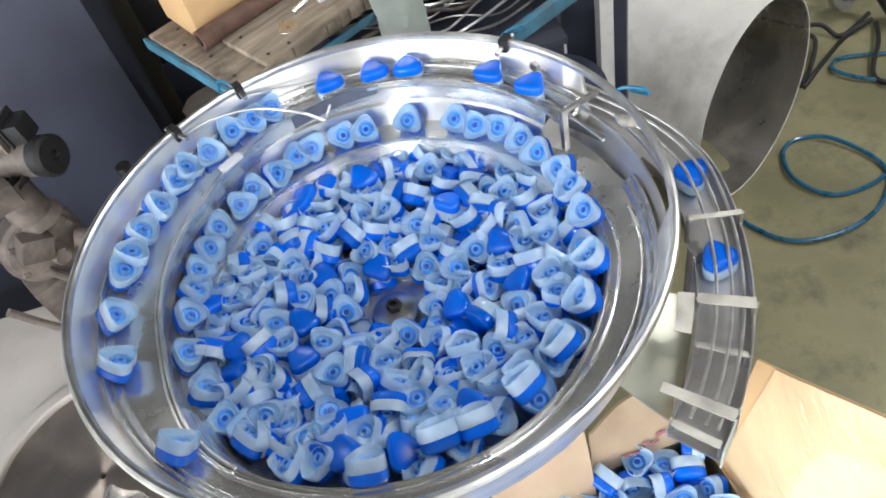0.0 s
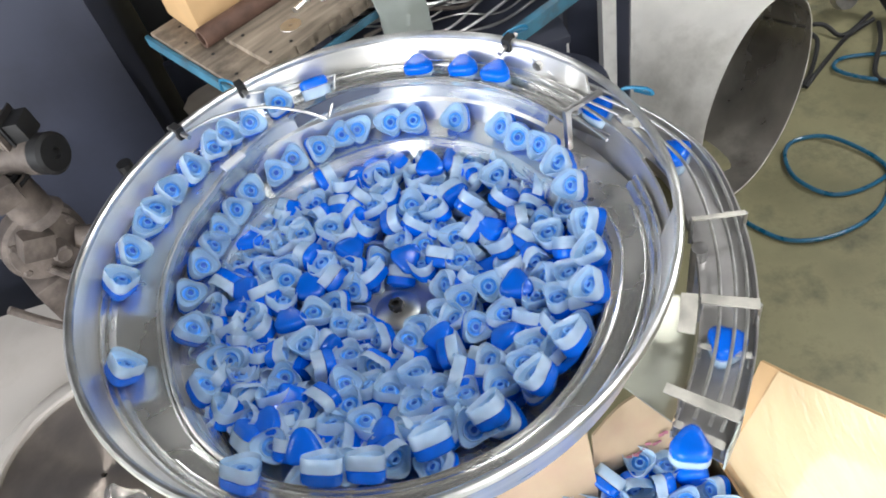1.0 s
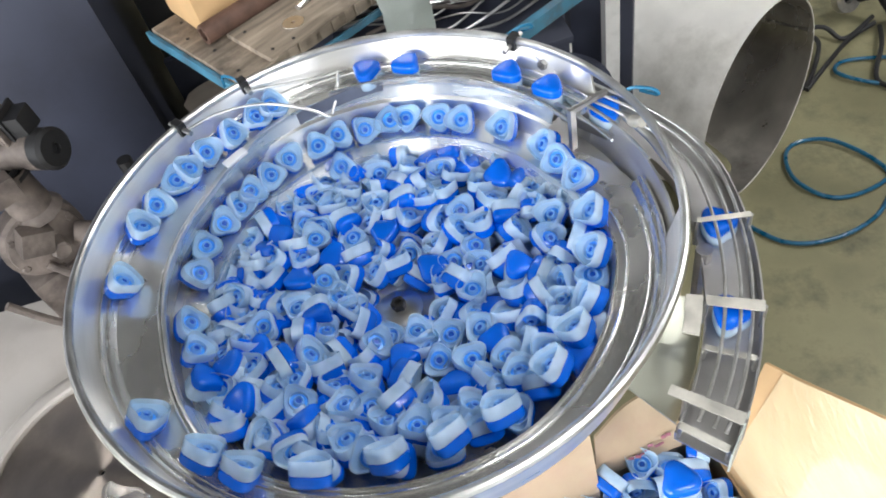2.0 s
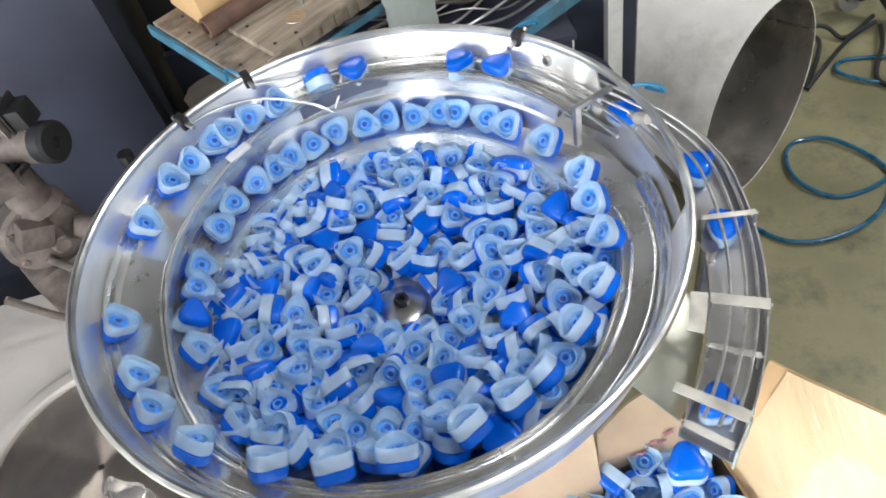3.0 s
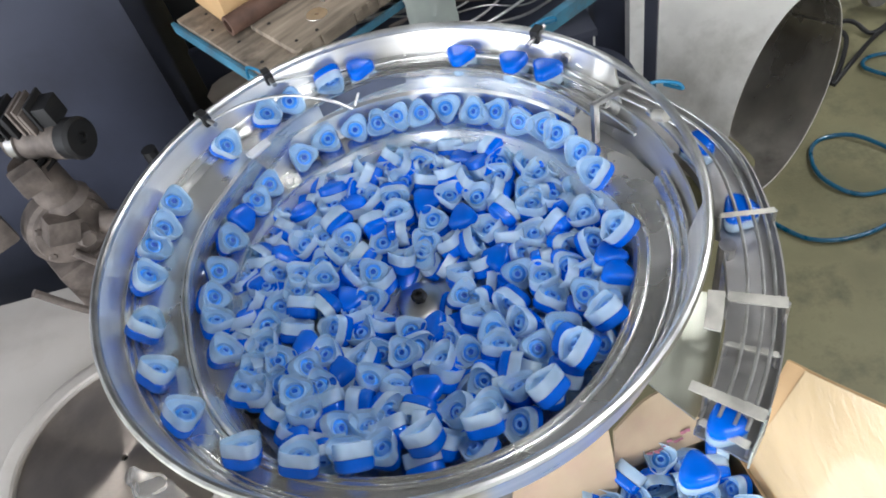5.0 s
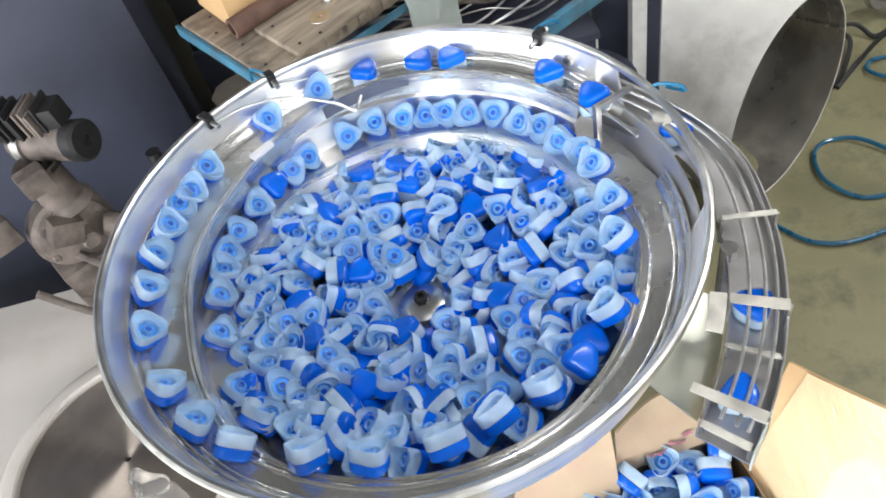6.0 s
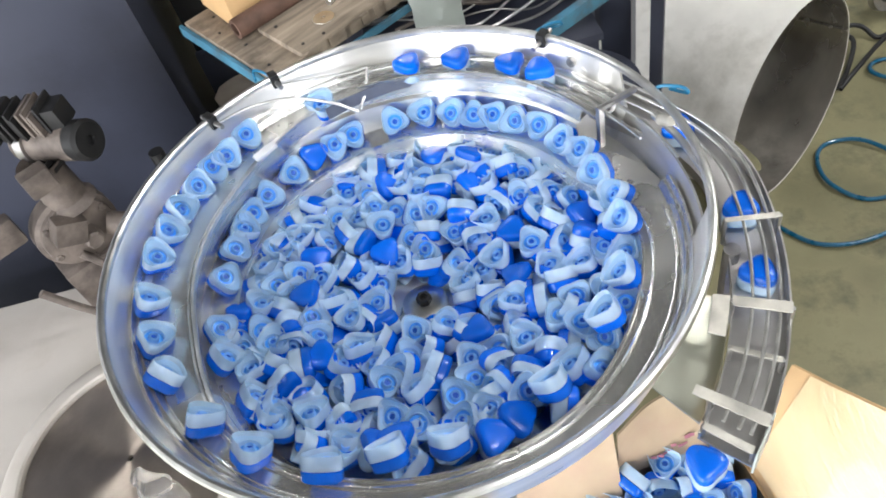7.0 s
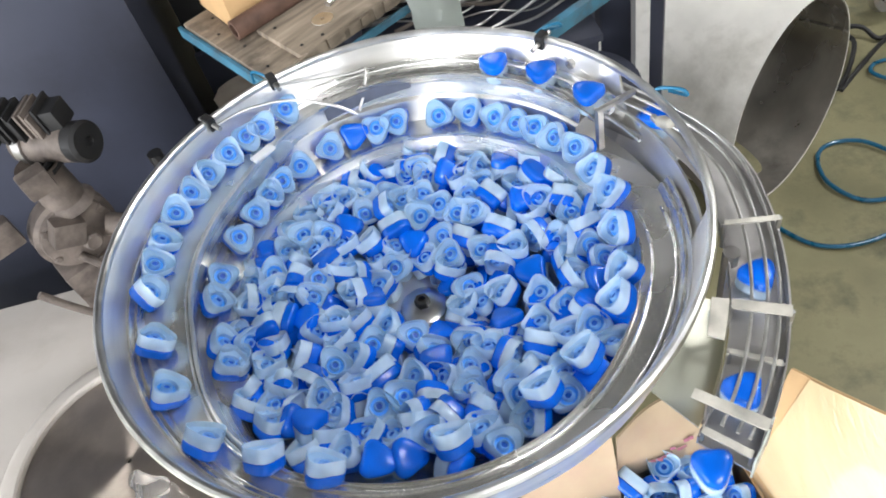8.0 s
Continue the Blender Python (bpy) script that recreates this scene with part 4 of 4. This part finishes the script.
def crumple(a, b, height, thick, seed, n=18):
    """A crumpled upright slab from a to b."""
    a, b = Vector(a), Vector(b)
    d = (b - a)
    nor = Vector((-d.y, d.x, 0)).normalized()
    bm = bmesh.new()
    secs = []
    for i in range(n + 1):
        z = height * i / n
        loop = []
        for k in range(24):
            ang = 2 * math.pi * k / 24
            u, v = 0.5 + 0.5 * math.cos(ang), math.sin(ang) * thick
            p = a + d * u + nor * v + Vector((0, 0, z))
            w = noise.noise(p * 38 + Vector((seed, 0, 0))) * 0.010
            loop.append(p + nor * w + d.normalized() * w * 0.6)
        secs.append(loop)
    bm.free()
    return sweep(secs)


def build_rear():
    film = part("plastic_film_roll", crumple((0.085, 0.60, 0.70), (0.175, 0.585, 0.70), 0.32, 0.012, 3.0), ACRYLIC)
    tagged(film, "cloudy crumpled plastic film hanging upright", "plastic film")
    post = empty("film_stand", pose(0.13, 0.605, 0))
    tagged(post, "dark steel stand under the plastic film", "stand")
    part("pole", tube([(0, 0, 0), (0, 0, 0.70)], 0.012, 10), BLACK, post)
    rng = random.Random(5)
    for i in range(22):
        x0, y0 = 0.02 + rng.uniform(-0.05, 0.1), 0.66 + rng.uniform(-0.06, 0.14)
        z0 = 0.735 + rng.uniform(-0.02, 0.05)
        pts = [(x0, y0, z0), (x0 + 0.12, y0 - 0.03 + rng.uniform(-0.03, 0.03), z0 + rng.uniform(-0.01, 0.03)),
               (x0 + 0.22, y0 + 0.0 + rng.uniform(-0.04, 0.04), z0 + rng.uniform(-0.02, 0.02)), (x0 + 0.36, y0 + 0.10 + rng.uniform(-0.04, 0.06), z0 - 0.01)]
        c = part("cable", tube(smooth_path(pts, 8), rng.choice((0.002, 0.003, 0.0045)), 6), rng.choice((BLACK, DULL, RIM_STEEL, CAST, BLACK)))
        tagged(c, "loose thin cable in a tangled bundle", "cable", "cables of the bundle")
    shelf = empty("cable_shelf", pose(0, 0, 0))
    tagged(shelf, "dark steel shelf with a blue edge bar", "shelf")
    part("board", box_bm(-0.02, 0.55, 0.69, 0.42, 1.0, 0.705, 0.002), DARK, shelf)
    part("edge_bar", box_bm(0.0, -0.008, -0.014, 0.30, 0.008, 0.014, 0.002, m=pose(0.275, 0.45, 0.80, 0, 0, 30)), TEAL, shelf, "blue painted steel bar")
    for x, y in ((0.0, 0.58), (0.40, 0.58), (0.0, 0.97), (0.40, 0.97)):
        part("leg", box_bm(x - 0.015, y - 0.015, 0, x + 0.015, y + 0.015, 0.69), DARK, shelf)
    panel = empty("control_box", pose(0.450, 0.62, 0.0, 0, 0, -28))
    tagged(panel, "white painted control box beside a grey post", "control box")
    part("body", box_bm(-0.075, 0.0, 0.74, 0.065, 0.12, 1.12, 0.006), WHITE, panel)
    part("column", box_bm(-0.02, 0.03, 0.0, 0.04, 0.09, 0.72), DARK, panel)
    post = empty("frame_post", pose(0.525, 0.555, 0.0, 0, 0, -28))
    tagged(post, "upright blue-grey steel frame post", "post")
    part("bar", box_bm(-0.012, -0.012, 0.0, 0.012, 0.012, 1.3, 0.002), DARK, post)
    drum = empty("dark_drum", pose(0.36, 0.50, 0.0))
    tagged(drum, "dark round drum standing behind the bowl", "drum")
    part("shell", lathe([(0, 0), (0.11, 0), (0.115, 0.01), (0.115, 0.62), (0.11, 0.64), (0, 0.645)], 40), DARK, drum)
    back = empty("rear_machine", pose(0, 0, 0))
    tagged(back, "large dark machine body behind the shelf", "machine")
    part("body", box_bm(-0.44, 1.05, 0.0, 0.72, 1.8, 1.35, 0.01), BLACK, back)
    part("lower_panel", box_bm(-0.44, 1.03, 0.05, 0.72, 1.049, 0.6, 0.004), DARK, back)
    # Crumpled shape added for an unidentified grey-brown patch below the table.
    sack = part("grey_brown_shape", crumple((-0.42, 0.98, 0.0), (-0.14, 0.90, 0.0), 0.52, 0.09, 8.0), CANVAS)
    tagged(sack, "crumpled grey-brown shape added under the table", "sack")
    bag = part("plastic_bag", crumple((-0.525, -0.01, 0.49), (-0.46, -0.05, 0.49), 0.06, 0.02, 12.0), FILM)
    tagged(bag, "crumpled clear plastic bag on the machine bed", "plastic bag")
    # valve and cables on the floor
    valve = empty("floor_valve", pose(1.54, 1.12, 0.0))
    tagged(valve, "black pipe valve with a yellow knob", "valve")
    part("pipe", tube([(-0.05, 0.12, 0.05), (0.02, 0.05, 0.10), (0.05, -0.05, 0.03)], 0.02, 10), BLACK, valve)
    part("flange", lathe([(0.018, -0.012), (0.045, -0.012), (0.045, 0.012), (0.018, 0.012)], 20, True, m=pose(-0.06, 0.09, 0.08, 60, 20, 0)), DULL, valve)
    part("knob", lathe([(0, 0.0), (0.030, 0.0), (0.036, 0.01), (0.036, 0.035), (0.026, 0.045), (0, 0.045)], 10, m=pose(0.05, 0.0, 0.10, 30, 20, 0)), YELLOW, valve, "yellow plastic knob")
    for pts in ([(1.22, 1.20), (1.38, 1.17), (1.43, 1.11), (1.54, 1.15)], [(1.34, 1.18), (1.34, 1.10), (1.27, 1.0), (1.20, 0.93)],
                [(1.22, 0.94), (1.31, 1.0), (1.44, 1.10), (1.53, 1.12)], [(1.55, 1.12), (1.49, 1.02), (1.41, 0.90), (1.46, 0.80)]):
        c = part("black_cable", tube(smooth_path([(x, y, 0.012 + 0.02 * (i % 2)) for i, (x, y) in enumerate(pts)], 8), 0.007, 8), BLACK)
        tagged(c, "black rubber cable lying on the floor", "cable", "floor cables")


build_room()
bowl = build_bowl()
build_tooling(bowl)
build_chute()
build_carton()
build_table()
build_background()
build_floor_things()
build_pump()
build_table_things()
build_rear()
motions()
